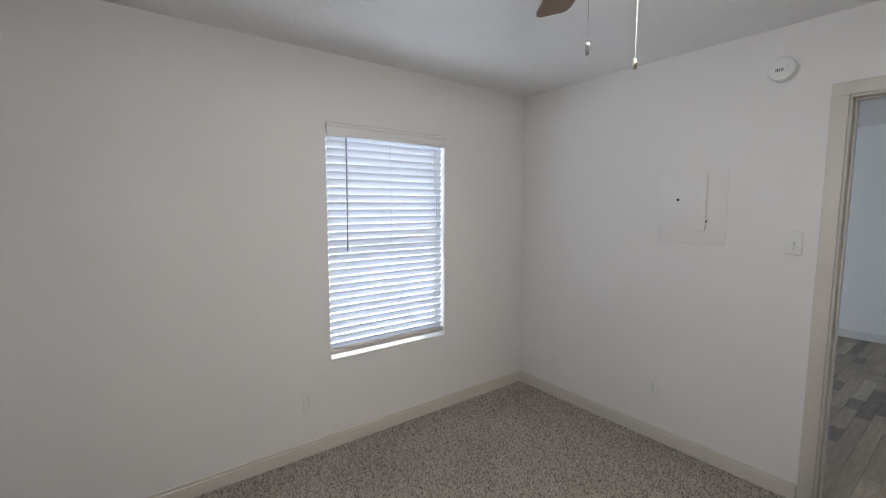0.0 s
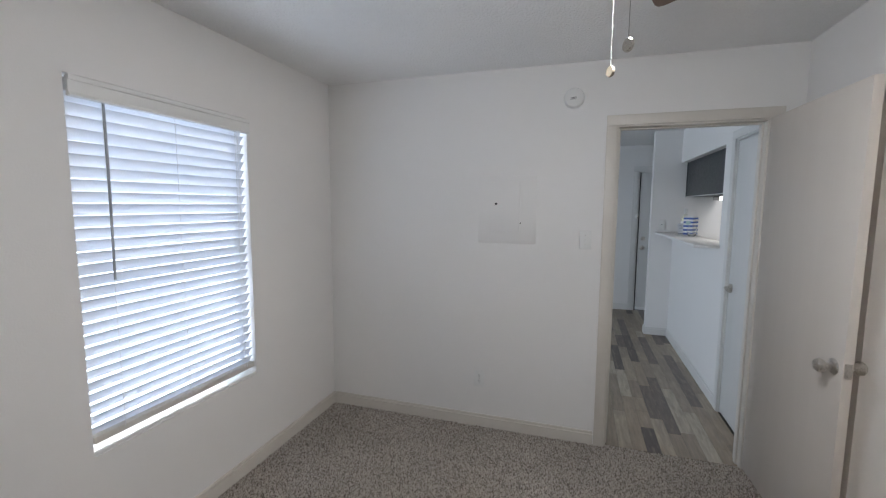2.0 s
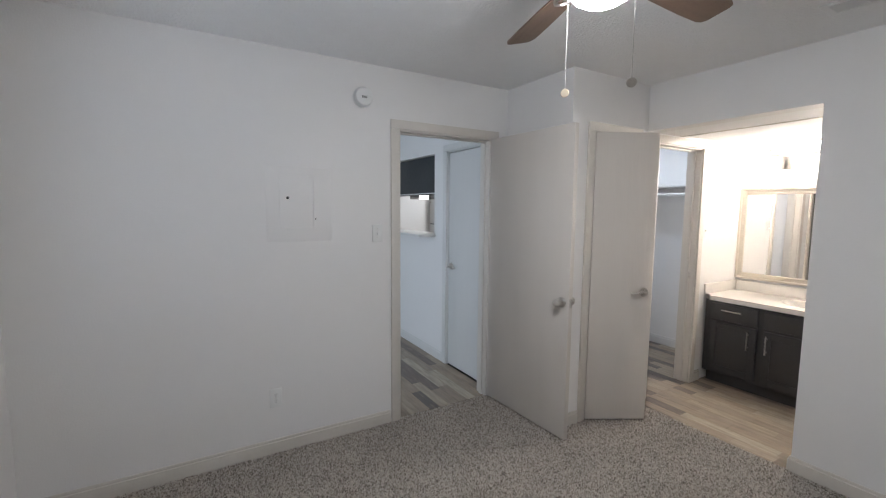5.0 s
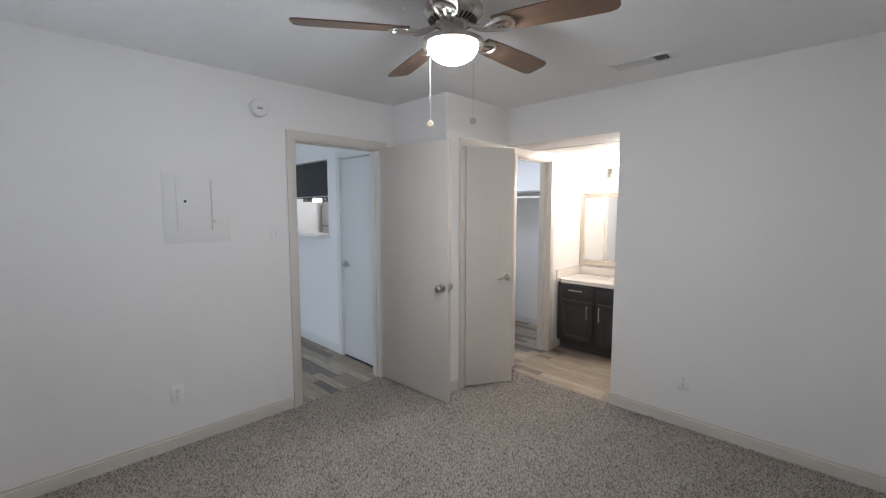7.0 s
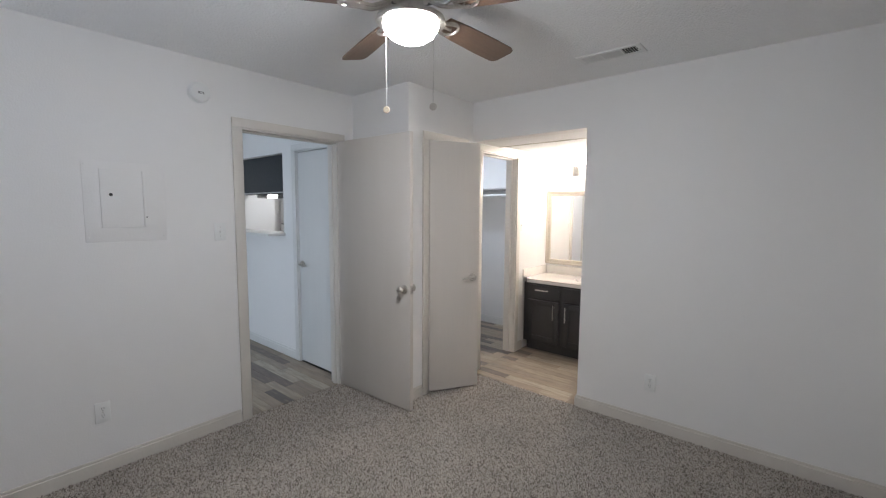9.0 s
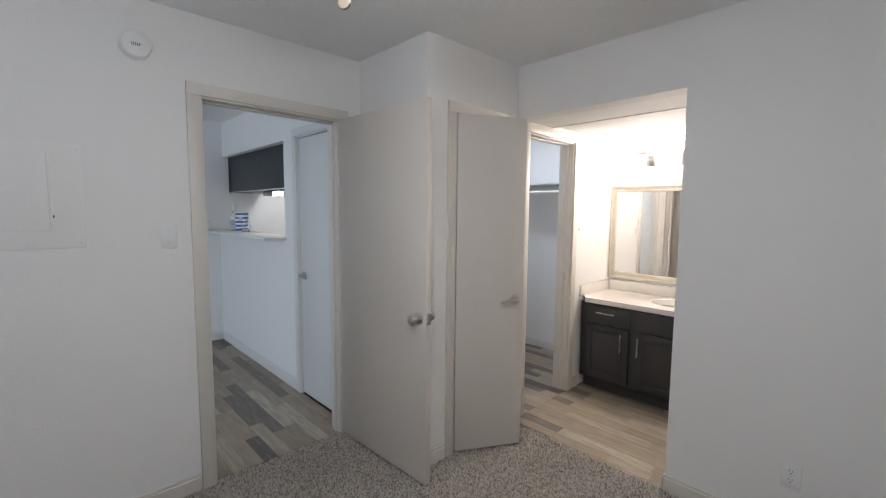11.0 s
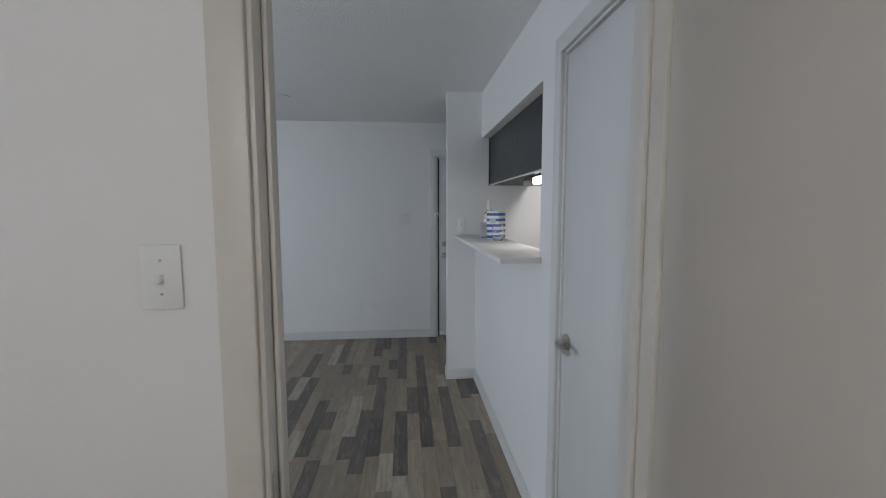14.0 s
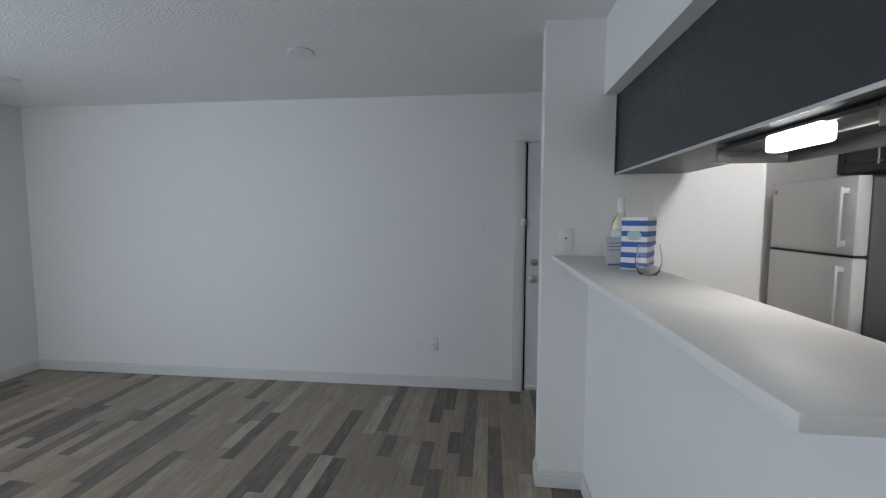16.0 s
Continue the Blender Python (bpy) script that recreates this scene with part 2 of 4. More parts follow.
def boxes(*dims, bevel=0.0):
    bm = bmesh.new()
    for d in dims:
        box(bm, *d, bevel=bevel)
    return bm


def cyl(bm, x, y, z0, z1, r0, r1=None, n=24, m=None):
    t = Matrix.Translation((x, y, (z0 + z1) / 2))
    bmesh.ops.create_cone(bm, cap_ends=True, segments=n, radius1=r0, radius2=r0 if r1 is None else r1, depth=z1 - z0, matrix=(m @ t) if m else t)
    return bm


def lathe(profile, n=32, m=None):
    """A body turned round z from (radius, height) steps."""
    bm = bmesh.new()
    rings = []
    for r, z in profile:
        if r < 1e-5:
            rings.append([bm.verts.new((0, 0, z))])
        else:
            rings.append([bm.verts.new((r * math.cos(2 * math.pi * i / n), r * math.sin(2 * math.pi * i / n), z)) for i in range(n)])
    for a, b in zip(rings, rings[1:]):
        for i in range(n):
            j = (i + 1) % n
            q = [a[i % len(a)], a[j % len(a)], b[j % len(b)], b[i % len(b)]]
            q = list(dict.fromkeys(q))
            if len(q) > 2:
                bm.faces.new(q)
    if m:
        bmesh.ops.transform(bm, matrix=m, verts=bm.verts[:])
    return bm


def tube(points, r, n=8):
    """A round bar along a line of points."""
    bm = bmesh.new()
    pts = [Vector(p) for p in points]
    rings = []
    for i, p in enumerate(pts):
        d = (pts[min(i + 1, len(pts) - 1)] - pts[max(i - 1, 0)]).normalized()
        side = d.cross(Vector((0, 0, 1)) if abs(d.z) < 0.9 else Vector((1, 0, 0))).normalized()
        up = side.cross(d)
        rings.append([bm.verts.new(p + r * (math.cos(2 * math.pi * k / n) * side + math.sin(2 * math.pi * k / n) * up)) for k in range(n)])
    for a, b in zip(rings, rings[1:]):
        for k in range(n):
            bm.faces.new((a[k], a[(k + 1) % n], b[(k + 1) % n], b[k]))
    bm.faces.new(rings[0]), bm.faces.new(rings[-1])
    return bm


def structure(name, bm, mat, label, category, smooth=False):
    return tagged(mesh_object(name, bm, mat, smooth), label, category, kind="structure")


# ---- plan ----
XE, XE2 = 2.86, 2.98      # wall between bedroom and living room
YN, YS, XW = 2.515, -1.19, -0.477
H = 2.415
XL, YL = 6.845, 4.406     # far walls of the living room
YK = -0.325               # kitchen half wall, living room side
XC = 5.605                # column at the end of the bar
XS, YST = 2.20, -0.395    # closet wall and stub wall
AZ = 2.085                # lower ceiling over the vanity
YV = -2.64                # wall behind the vanity

# ---- walls ----
structure("wall_north", boxes((XW - 0.12, 1.15, YN, YN + 0.14, 0, H), (2.035, XE2, YN, YN + 0.14, 0, H), (1.15, 2.035, YN, YN + 0.14, 0, 0.553),
                              (1.15, 2.035, YN, YN + 0.14, 2.02, H)), WALL, "white painted bedroom wall with a window opening", "wall")
structure("wall_east", boxes((XE, XE2, 0.535, YN, 0, H), (XE, XE2, -0.245, 0.535, 2.035, H), (XE, XE2, YST, -0.245, 0, H)), WALL,
          "white painted wall with an open doorway", "wall")
structure("wall_stub", boxes((XS, XE, YST - 0.11, YST, 0, H)), WALL, "white painted short wall behind the open door", "wall")
structure("wall_closet", boxes((XS, XS + 0.12, -0.60, YST - 0.11, 0, H), (XS, XS + 0.12, -1.055, -0.60, 2.035, H), (XS, XS + 0.12, -1.32, -1.055, 0, H),
                               (XS, XS + 0.12, -1.945, -1.32, 2.02, H), (XS, XS + 0.12, YV, -1.945, 0, H)), WALL,
          "white painted wall with two closet openings", "wall")
structure("wall_south", boxes((XW - 0.12, 1.183, YS - 0.12, YS, 0, H)), WALL, "white painted bedroom wall", "wall")
structure("alcove_header", boxes((1.183, XS, YS - 0.12, YS, AZ, H)), WALL, "white painted header over the vanity alcove", "wall")
structure("wall_west", boxes((XW - 0.12, XW, YS, YN, 0, H)), WALL, "white painted bedroom wall", "wall")
structure("wall_vanity", boxes((0.86, XS + 0.12, YV - 0.12, YV, 0, AZ + 0.3)), WALL, "white painted wall behind the vanity", "wall")
structure("wall_alcove_west", boxes((0.86, 0.98, YV, YS - 0.12, 0, AZ + 0.3)), WALL, "white painted alcove side wall", "wall")
structure("linen_closet_wall", boxes((XS + 0.12, XE2, -1.27, -1.17, 0, H), (2.75, XE2, -1.17, YST - 0.11, 0, H)), WALL, "white painted closet partition", "wall")
structure("closet_wall_back", boxes((XS + 0.12, 3.72, -2.88, -2.76, 0, H)), WALL, "white painted closet back wall", "wall")
structure("closet_wall_east", boxes((3.60, 3.72, -2.76, -0.98, 0, H)), WALL, "white painted closet side wall", "wall")
structure("coat_closet_wall", boxes((XE2, 3.60, -1.10, -0.98, 0, H)), WALL, "white painted closet back wall", "wall")
XO = 3.88                 # start of the serving opening
structure("wall_kitchen", boxes((3.635, XO, YK - 0.12, YK, 0, H), (2.98, 3.635, YK - 0.12, YK, 2.035, H), (2.98, 3.040, YK - 0.12, YK, 0, 2.035)), WALL,
          "white painted wall round the coat closet door", "wall")
structure("half_wall", boxes((XO, XC, YK - 0.12, YK, 0, 1.224)), WALL, "white painted half wall under the bar counter", "wall")
structure("soffit", boxes((XO, XC, YK - 0.17, -0.375, 2.047, H)), WALL, "white painted soffit over the serving opening", "wall")
structure("wall_column", boxes((XC, XC + 0.12, -1.14, -0.088, 0, H), (XC + 0.12, 6.56, -1.14, -1.02, 0, H)), WALL, "white painted wall end beside the bar", "wall")
structure("wall_kitchen_east", boxes((6.46, 6.56, -2.42, -1.14, 0, H)), WALL, "white painted kitchen end wall", "wall")
structure("wall_kitchen_south", boxes((3.72, 6.56, -2.54, -2.42, 0, H)), WALL, "white painted kitchen back wall", "wall")
structure("wall_kitchen_west", boxes((3.72, 3.84, -2.42, YK - 0.12, 0, H)), WALL, "white painted kitchen side wall", "wall")
structure("wall_living_east", boxes((XL, XL + 0.14, -0.085, YL, 0, H), (XL, XL + 0.14, -0.985, -0.085, 2.05, H), (XL, XL + 0.14, -1.14, -0.985, 0, H)), WALL,
          "white painted living room wall with the entry door", "wall")
structure("wall_foyer", boxes((6.56, XL + 0.14, -1.26, -1.14, 0, H)), WALL, "white painted entry side wall", "wall")
structure("wall_living_north", boxes((XE2 - 0.12, 3.05, YL, YL + 0.14, 0, H), (4.05, XL + 0.14, YL, YL + 0.14, 0, H), (3.05, 4.05, YL, YL + 0.14, 0, 0.55),
                                     (3.05, 4.05, YL, YL + 0.14, 2.05, H)), WALL, "white painted living room wall with a window opening", "wall")
structure("wall_living_west", boxes((XE2 - 0.12, XE2, YN + 0.14, YL, 0, H)), WALL, "white painted living room wall", "wall")
structure("ceiling", boxes((XW - 0.12, XE2, YS - 0.12, YN + 0.14, H, H + 0.12), (XE2, XL + 0.14, YS, YL + 0.14, H, H + 0.12),
                           (XS + 0.12, XL + 0.14, -2.9, YS - 0.12, H, H + 0.12)), CEIL, "white knockdown-textured ceiling", "ceiling")
structure("alcove_ceiling", boxes((0.86, XS, -1.60, YS - 0.12, AZ, AZ + 0.1), (0.86, XS, YV, -1.604, AZ + 0.012, AZ + 0.1)), CEIL,
          "white textured low ceiling over the vanity", "ceiling")
structure("ceiling_seam", boxes((0.98, XS, -1.610, -1.598, AZ - 0.005, AZ + 0.004), bevel=0.002), TRIM, "thin painted seam strip on the low ceiling", "trim", True)
structure("subfloor", boxes((XW - 0.12, XL + 0.14, -2.9, YL + 0.14, -0.16, -0.012)), material("subfloor", (0.10, 0.09, 0.08), 0.8, scale=2), "dark floor base under the planks", "floor")
structure("ground", boxes((-90, 90, -90, 120, -0.9, -0.5)), GROUND, "grass and pavement outside the window", "ground")

# ---- trim ----


def baseboard(name, dims, mat, label):
    """Boards with a thinner moulded top; each run (x0, x1, y0, y1) has its face towards (nx, ny)."""
    whole = tagged(new(name), label, "baseboard", kind="structure")
    whole.empty_display_size = 0.05
    for x0, x1, y0, y1, nx, ny in dims:
        bm = bmesh.new()
        box(bm, x0, x1, y0, y1, 0, 0.075, 0.002, 1)
        c = 0.006
        box(bm, x0 + (c if nx < 0 else 0), x1 - (c if nx > 0 else 0), y0 + (c if ny < 0 else 0), y1 - (c if ny > 0 else 0), 0.073, 0.092, 0.003, 2)
        part("board", bm, mat, whole)
    return whole


T = 0.014
baseboard("baseboard_bedroom", [(XW, XE, YN - T, YN, 0, -1), (XE - T, XE, 0.598, YN - T, -1, 0), (XW, 1.183, YS, YS + T, 0, 1), (XW, XW + T, YS + T, YN - T, 1, 0),
                                (XS + 0.002, XE, YST, YST + T, 0, 1), (XS - T, XS, -0.538, YST + T, -1, 0), (1.183, 1.183 + T, YS - 0.12, YS + T, 1, 0)],
          TRIM, "beige painted baseboard with a moulded top")
baseboard("baseboard_alcove", [(XS - T, XS, -2.10, -2.008, -1, 0), (XS - T, XS, -1.258, -1.118, -1, 0)], TRIM, "beige painted baseboard")
baseboard("baseboard_closet", [(XS + 0.12, 3.60, -2.76, -2.76 + T, 0, 1), (3.60 - T, 3.60, -2.74, -1.27, -1, 0)], TRIM_LIVING, "white painted closet baseboard")
baseboard("baseboard_living", [(3.697, XC - T, YK, YK + T, 0, 1), (XC - T, XC, YK, -0.088, -1, 0), (XC - T, XC + 0.12, -0.088, -0.088 + T, 0, 1),
                               (XL - T, XL, -0.020, YL, -1, 0), (XE2, XL - T, YL - T, YL, 0, -1), (XE2, XE2 + T, 0.60, YL - T, 1, 0)],
          TRIM_LIVING, "white painted baseboard with a moulded top")


def casing_bm(plane, face, side, a0, a1, top, w=0.058, d=0.016, depth=0.12, right=True, left=True, back=True):
    """Jamb lining and casing round an opening. plane 'x' or 'y': the wall's normal; face: its coordinate; side: +1 or -1, where the casing stands;
    the wall reaches depth behind the face."""
    bm = bmesh.new()

    def put(u0, u1, v0, v1, z0, z1, bev=0.003):
        if plane == "x":
            box(bm, u0, u1, v0, v1, z0, z1, bev)
        else:
            box(bm, v0, v1, u0, u1, z0, z1, bev)
    out = sorted((face, face + side * d))
    j = sorted((face + side * 0.001, face - side * (depth + 0.001)))
    put(*j, a0, a0 + 0.016, 0, top - 0.016)
    put(*j, a1 - 0.016, a1, 0, top - 0.016)
    put(*j, a0, a1, top - 0.016, top)
    s = sorted((face - side * 0.045, face - side * 0.080))
    put(*s, a0 + 0.016, a0 + 0.027, 0, top - 0.027)
    put(*s, a1 - 0.027, a1 - 0.016, 0, top - 0.027)
    put(*s, a0 + 0.016, a1 - 0.016, top - 0.027, top - 0.016)
    sides = [out]
    if back:
        sides.append(sorted((face - side * depth, face - side * (depth + d))))
    for o in sides:
        if left:
            put(*o, a0 - w, a0 + 0.006, 0, top - 0.006)
        if right:
            put(*o, a1 - 0.006, a1 + w, 0, top - 0.006)
        put(*o, a0 - (w if left else 0), a1 + (w if right else 0), top - 0.006, top + w - 0.004)
    return bm


structure("door_frame_bedroom", casing_bm("x", XE, -1, -0.245, 0.535, 2.035), TRIM, "beige painted door frame and casing", "door frame", True)
structure("door_frame_linen", casing_bm("x", XS, -1, -1.055, -0.60, 2.035, back=False), TRIM, "beige painted narrow closet door frame", "door frame", True)
structure("door_frame_closet", casing_bm("x", XS, -1, -1.945, -1.32, 2.02, back=False), TRIM, "beige painted closet door frame", "door frame", True)
structure("door_frame_coat", casing_bm("y", YK, 1, 3.040, 3.635, 2.035, back=False, left=False), TRIM_LIVING, "white painted closet door frame", "door frame", True)
structure("door_frame_entry", casing_bm("x", XL, -1, -0.985, -0.085, 2.05, w=0.075, back=False), TRIM_LIVING, "grey-white painted entry door frame", "door frame", True)
structure("strike_plate", boxes((XS + 0.034, XS + 0.062, -1.9295, -1.926, 0.92, 0.98), bevel=0.001), NICKEL, "small metal strike plate on a door jamb", "trim", True)
structure("strike_plate_bedroom", boxes((XE + 0.008, XE + 0.036, 0.516, 0.5195, 0.88, 0.95), bevel=0.001), NICKEL, "small metal strike plate on a door jamb", "trim", True)

# ---- doors ----


def knob(parent, x, y, z, out, mat=NICKEL):
    m = pose(x, y, z, 90 if out < 0 else -90, 0, 0)
    part("door_knob", lathe([(0, 0), (0.032, 0), (0.034, 0.004), (0.028, 0.009), (0.013, 0.012), (0.012, 0.028), (0.022, 0.034), (0.0285, 0.045), (0.028, 0.056), (0.021, 0.064),
                             (0.008, 0.066), (0.007, 0.063), (0, 0.063)], 28, m), mat, parent, "brushed nickel round knob")


def lever(parent, x, y, z, out, way, mat=NICKEL):
    m = pose(x, y, z, 90 if out < 0 else -90, 0, 0)
    part("rose", lathe([(0, 0), (0.031, 0), (0.033, 0.004), (0.027, 0.012), (0.013, 0.015), (0.012, 0.042), (0, 0.044)], 28, m), mat, parent, "brushed nickel rose")
    yo = y + out * 0.040
    part("lever_handle", tube([(x, yo, z), (x + way * 0.02, yo + out * 0.004, z + 0.004), (x + way * 0.05, yo + out * 0.006, z + 0.003), (x + way * 0.08, yo + out * 0.003, z - 0.004),
                               (x + way * 0.105, yo - out * 0.006, z - 0.008)], 0.0085, 10), mat, parent, "curved brushed nickel lever")


def door(name, x, y, rz, width, height, mat, label, handle, thick=0.035, hz=0.915):
    """A flush door whose hinge edge stands at its origin; it reaches along +x, its face at y = 0 and its back at y = -thick."""
    d = tagged(new(name), label, "door", kind="structure")
    d.matrix_world = pose(x, y, 0, 0, 0, rz)
    part("leaf", boxes((0, width, -thick, 0, 0.014, height), bevel=0.0025), mat, d)
    for z in (0.28, height - 0.25):
        bm = cyl(bmesh.new(), -0.004, 0.006, z - 0.045, z + 0.045, 0.0065, n=12)
        box(bm, 0.0, 0.028, 0.0, 0.002, z - 0.044, z + 0.044)
        part("hinge", bm, TRIM, d, "painted-over hinge")
    hx = width - 0.055
    if handle == "knob":
        knob(d, hx, 0, hz, 1)
        knob(d, hx, -thick, hz, -1)
    elif handle == "lever":
        lever(d, hx, 0, hz, 1, -1)
        lever(d, hx, -thick, hz, -1, -1)
    if handle:
        part("latch_plate", boxes((width - 0.0005, width + 0.002, -thick + 0.005, -0.005, 0.885, 0.945), bevel=0.0008), NICKEL, d, "nickel latch plate")
    return d



door("door_bedroom", 2.853, -0.273, 182.0, 0.795, 2.03, DOOR, "off-white flush bedroom door standing wide open", "knob")
door("door_linen", 2.214, -0.628, 240.5, 0.43, 2.025, DOOR, "narrow off-white flush closet door standing ajar", "lever", hz=0.938)
door("door_coat", 3.057, YK - 0.006, 0, 0.558, 2.012, DOOR_WHITE, "white flush closet door, shut", "lever", hz=0.965)
entry = door("door_entry", XL + 0.006, -0.968, 90, 0.853, 2.03, DOOR_WHITE, "grey-white flush entry door, shut", "knob", hz=0.94)
part("deadbolt", lathe([(0, 0), (0.030, 0), (0.031, 0.006), (0.026, 0.013), (0.010, 0.014), (0.009, 0.024), (0, 0.024)], 24, pose(0.791, 0, 1.075, -90)), NICKEL, entry, "nickel deadbolt turn")
part("door_sweep", boxes((0.002, 0.85, 0.0005, 0.008, 0.012, 0.055), bevel=0.002), STEEL, entry, "grey metal door sweep")
structure("weatherstrip", boxes((XL + 0.024, XL + 0.050, -0.1142, -0.1015, 0.0, 2.03)), BLACK, "black weatherstrip beside the entry door", "trim")
guard = thing("door_guard", XL - 0.016, -0.085, 1.40, "white and metal swing door guard beside the entry door", "door guard")
part("base", lathe([(0, 0), (0.030, 0), (0.030, 0.006), (0.024, 0.012), (0, 0.012)], 24, pose(0, 0.0, 0, 0, -90, 0)), PLASTIC, guard)
part("bolt", boxes((-0.026, -0.012, -0.026, 0.008, -0.022, 0.010), bevel=0.003), NICKEL, guard, "metal bolt")

# ---- window, blinds and outside ----


def window(name, x0, x1, z0, z1, yf, label, pane_mat=PANE):
    w = tagged(new(name), label, "window", kind="structure")
    w.matrix_world = pose(0, 0, 0)
    part("window_frame", boxes((x0, x0 + 0.035, yf, yf + 0.05, z0, z1), (x1 - 0.035, x1, yf, yf + 0.05, z0, z1), (x0 + 0.035, x1 - 0.035, yf, yf + 0.05, z0, z0 + 0.04),
                               (x0 + 0.035, x1 - 0.035, yf, yf + 0.05, z1 - 0.035, z1), bevel=0.003), PLASTIC, w, "white window frame")
    zm = (z0 + z1) / 2
    part("meeting_rail", boxes((x0 + 0.035, x1 - 0.035, yf - 0.004, yf + 0.046, zm - 0.02, zm + 0.02), bevel=0.003), PLASTIC, w)
    for a, b in ((z0 + 0.04, zm - 0.02), (zm + 0.02, z1 - 0.035)):
        p = part("pane", boxes((x0 + 0.035, x1 - 0.035, yf + 0.022, yf + 0.026, a, b)), pane_mat, w, "clear window pane")
        p.visible_shadow = False
    return w


window("window_1", 1.15, 2.035, 0.553, 2.02, YN + 0.085, "white sash window behind blinds")
window("window_2", 3.05, 4.05, 0.55, 2.05, YL + 0.085, "white sash window of the living room")
structure("window_sill", boxes((1.151, 2.034, YN + 0.004, YN + 0.085, 0.553, 0.570), bevel=0.004), PLASTIC, "white painted window sill", "sill", True)

blind = thing("window_blind", 1.592, YN, 0.60, "white faux-wood horizontal blind, slats nearly shut", "blind")
bx = 0.434
bm = boxes((-bx - 0.006, bx + 0.006, -0.022, -0.006, 1.335, 1.412), bevel=0.004)
box(bm, -bx - 0.006, bx + 0.006, -0.028, -0.020, 1.392, 1.412, 0.003)
box(bm, -bx - 0.006, bx + 0.006, -0.026, -0.020, 1.337, 1.350, 0.003)
part("valance", bm, PLASTIC, blind, "white moulded valance")
part("headrail", boxes((-bx, bx, 0.0, 0.05, 1.36, 1.405), bevel=0.003), PLASTIC, blind)
part("bottom_rail", boxes((-bx, bx, 0.004, 0.052, 0.002, 0.030), bevel=0.004), TRIM, blind)
N_SLATS = 29


def slat_mesh():
    bm = bmesh.new()
    cols = []
    for i in range(7):
        u = -0.025 + 0.05 * i / 6
        h = 0.0035 * (1 - (u / 0.025) ** 2)
        cols.append([bm.verts.new((s * (bx - 0.004), u, h + o)) for s in (-1, 1) for o in (0.0, 0.0026)])
    for a, b in zip(cols, cols[1:]):
        for p, q in ((0, 1), (1, 3), (3, 2), (2, 0)):
            bm.faces.new((a[p], a[q], b[q], b[p]))
    bm.faces.new([cols[0][k] for k in (0, 1, 3, 2)]), bm.faces.new([cols[-1][k] for k in (0, 1, 3, 2)])
    bmesh.ops.recalc_face_normals(bm, faces=bm.faces[:])
    me = bpy.data.meshes.new("slat")
    bm.to_mesh(me)
    bm.free()
    me.materials.append(SLAT)
    me.polygons.foreach_set("use_smooth", [True] * len(me.polygons))
    me.set_sharp_from_angle(angle=radians(35))
    return me


SLAT_MESH = slat_mesh()
rnd = random.Random(4)
for i in range(N_SLATS):
    s = new("slat", SLAT_MESH)
    s.parent = blind
    s.matrix_local = pose(rnd.uniform(-0.001, 0.001), 0.027, 0.045 + i * 1.30 / (N_SLATS - 1), -61 + rnd.uniform(-1.5, 1.5), rnd.uniform(-0.15, 0.15), 0)
for x in (-0.315, 0.0, 0.355, 0.372):
    part("ladder_cord", tube([(x, 0.000, 0.02), (x, 0.000, 1.38)], 0.0011, 6), PLASTIC, blind, "thin white cord")
part("tilt_wand", tube([(-0.315, -0.010, 1.36), (-0.317, -0.013, 1.0), (-0.321, -0.012, 0.645)], 0.0048, 6), material("wand_plastic", (0.30, 0.32, 0.33), 0.25, second=(0.42, 0.44, 0.45), scale=60), blind, "grey plastic wand")

neighbour = thing("neighbouring_building", 5.6, 9.0, -0.5, "grey-blue sided neighbouring building with a light roof edge", "building")
part("wall", boxes((-3.2, 3.2, 0, 4, 0, 3.0)), OUTSIDE, neighbour)
part("roof", boxes((-3.5, 3.5, -0.35, 4.3, 3.0, 3.2), bevel=0.02), PLASTIC, neighbour)
for x in (-2.2, -0.9, 0.5, 1.8):
    part("window", boxes((x, x + 0.8, -0.03, 0.01, 0.9, 2.3), bevel=0.01), BLACK, neighbour, "dark window")

# ---- bedroom things ----


def wall_frame(ob, x, y, z, towards):
    """Local x runs along the wall, z up and -y out of it."""
    rz = {"w": -90, "s": 0, "n": 180, "e": 90}[towards]
    ob.matrix_world = pose(x, y, z, 0, 0, rz)
    return ob


def outlet(x, y, z, towards, label):
    o = wall_frame(tagged(new("wall_outlet"), label, "outlet", "wall outlets"), x, y, z, towards)
    part("plate", boxes((-0.035, 0.035, -0.006, 0.0, -0.058, 0.058), bevel=0.003), PLASTIC, o)
    for s in (-0.020, 0.020):
        sock = part("socket", lathe([(0, 0), (0.0165, 0), (0.0165, 0.002), (0, 0.002)], 20, pose(0, -0.006, s, 90)), PLASTIC, o)
        for dx, w in ((-0.006, 0.0022), (0.006, 0.0022)):
            part("slot", boxes((dx - w / 2, dx + w / 2, -0.0086, -0.0078, s + 0.001, s + 0.009)), BLACK, sock)
        part("slot", boxes((-0.0022, 0.0022, -0.0086, -0.0078, s - 0.010, s - 0.005)), BLACK, sock)
    part("screw", lathe([(0, 0), (0.003, 0), (0.002, 0.0015), (0, 0.0015)], 10, pose(0, -0.006, 0, 90)), NICKEL, o)
    return o


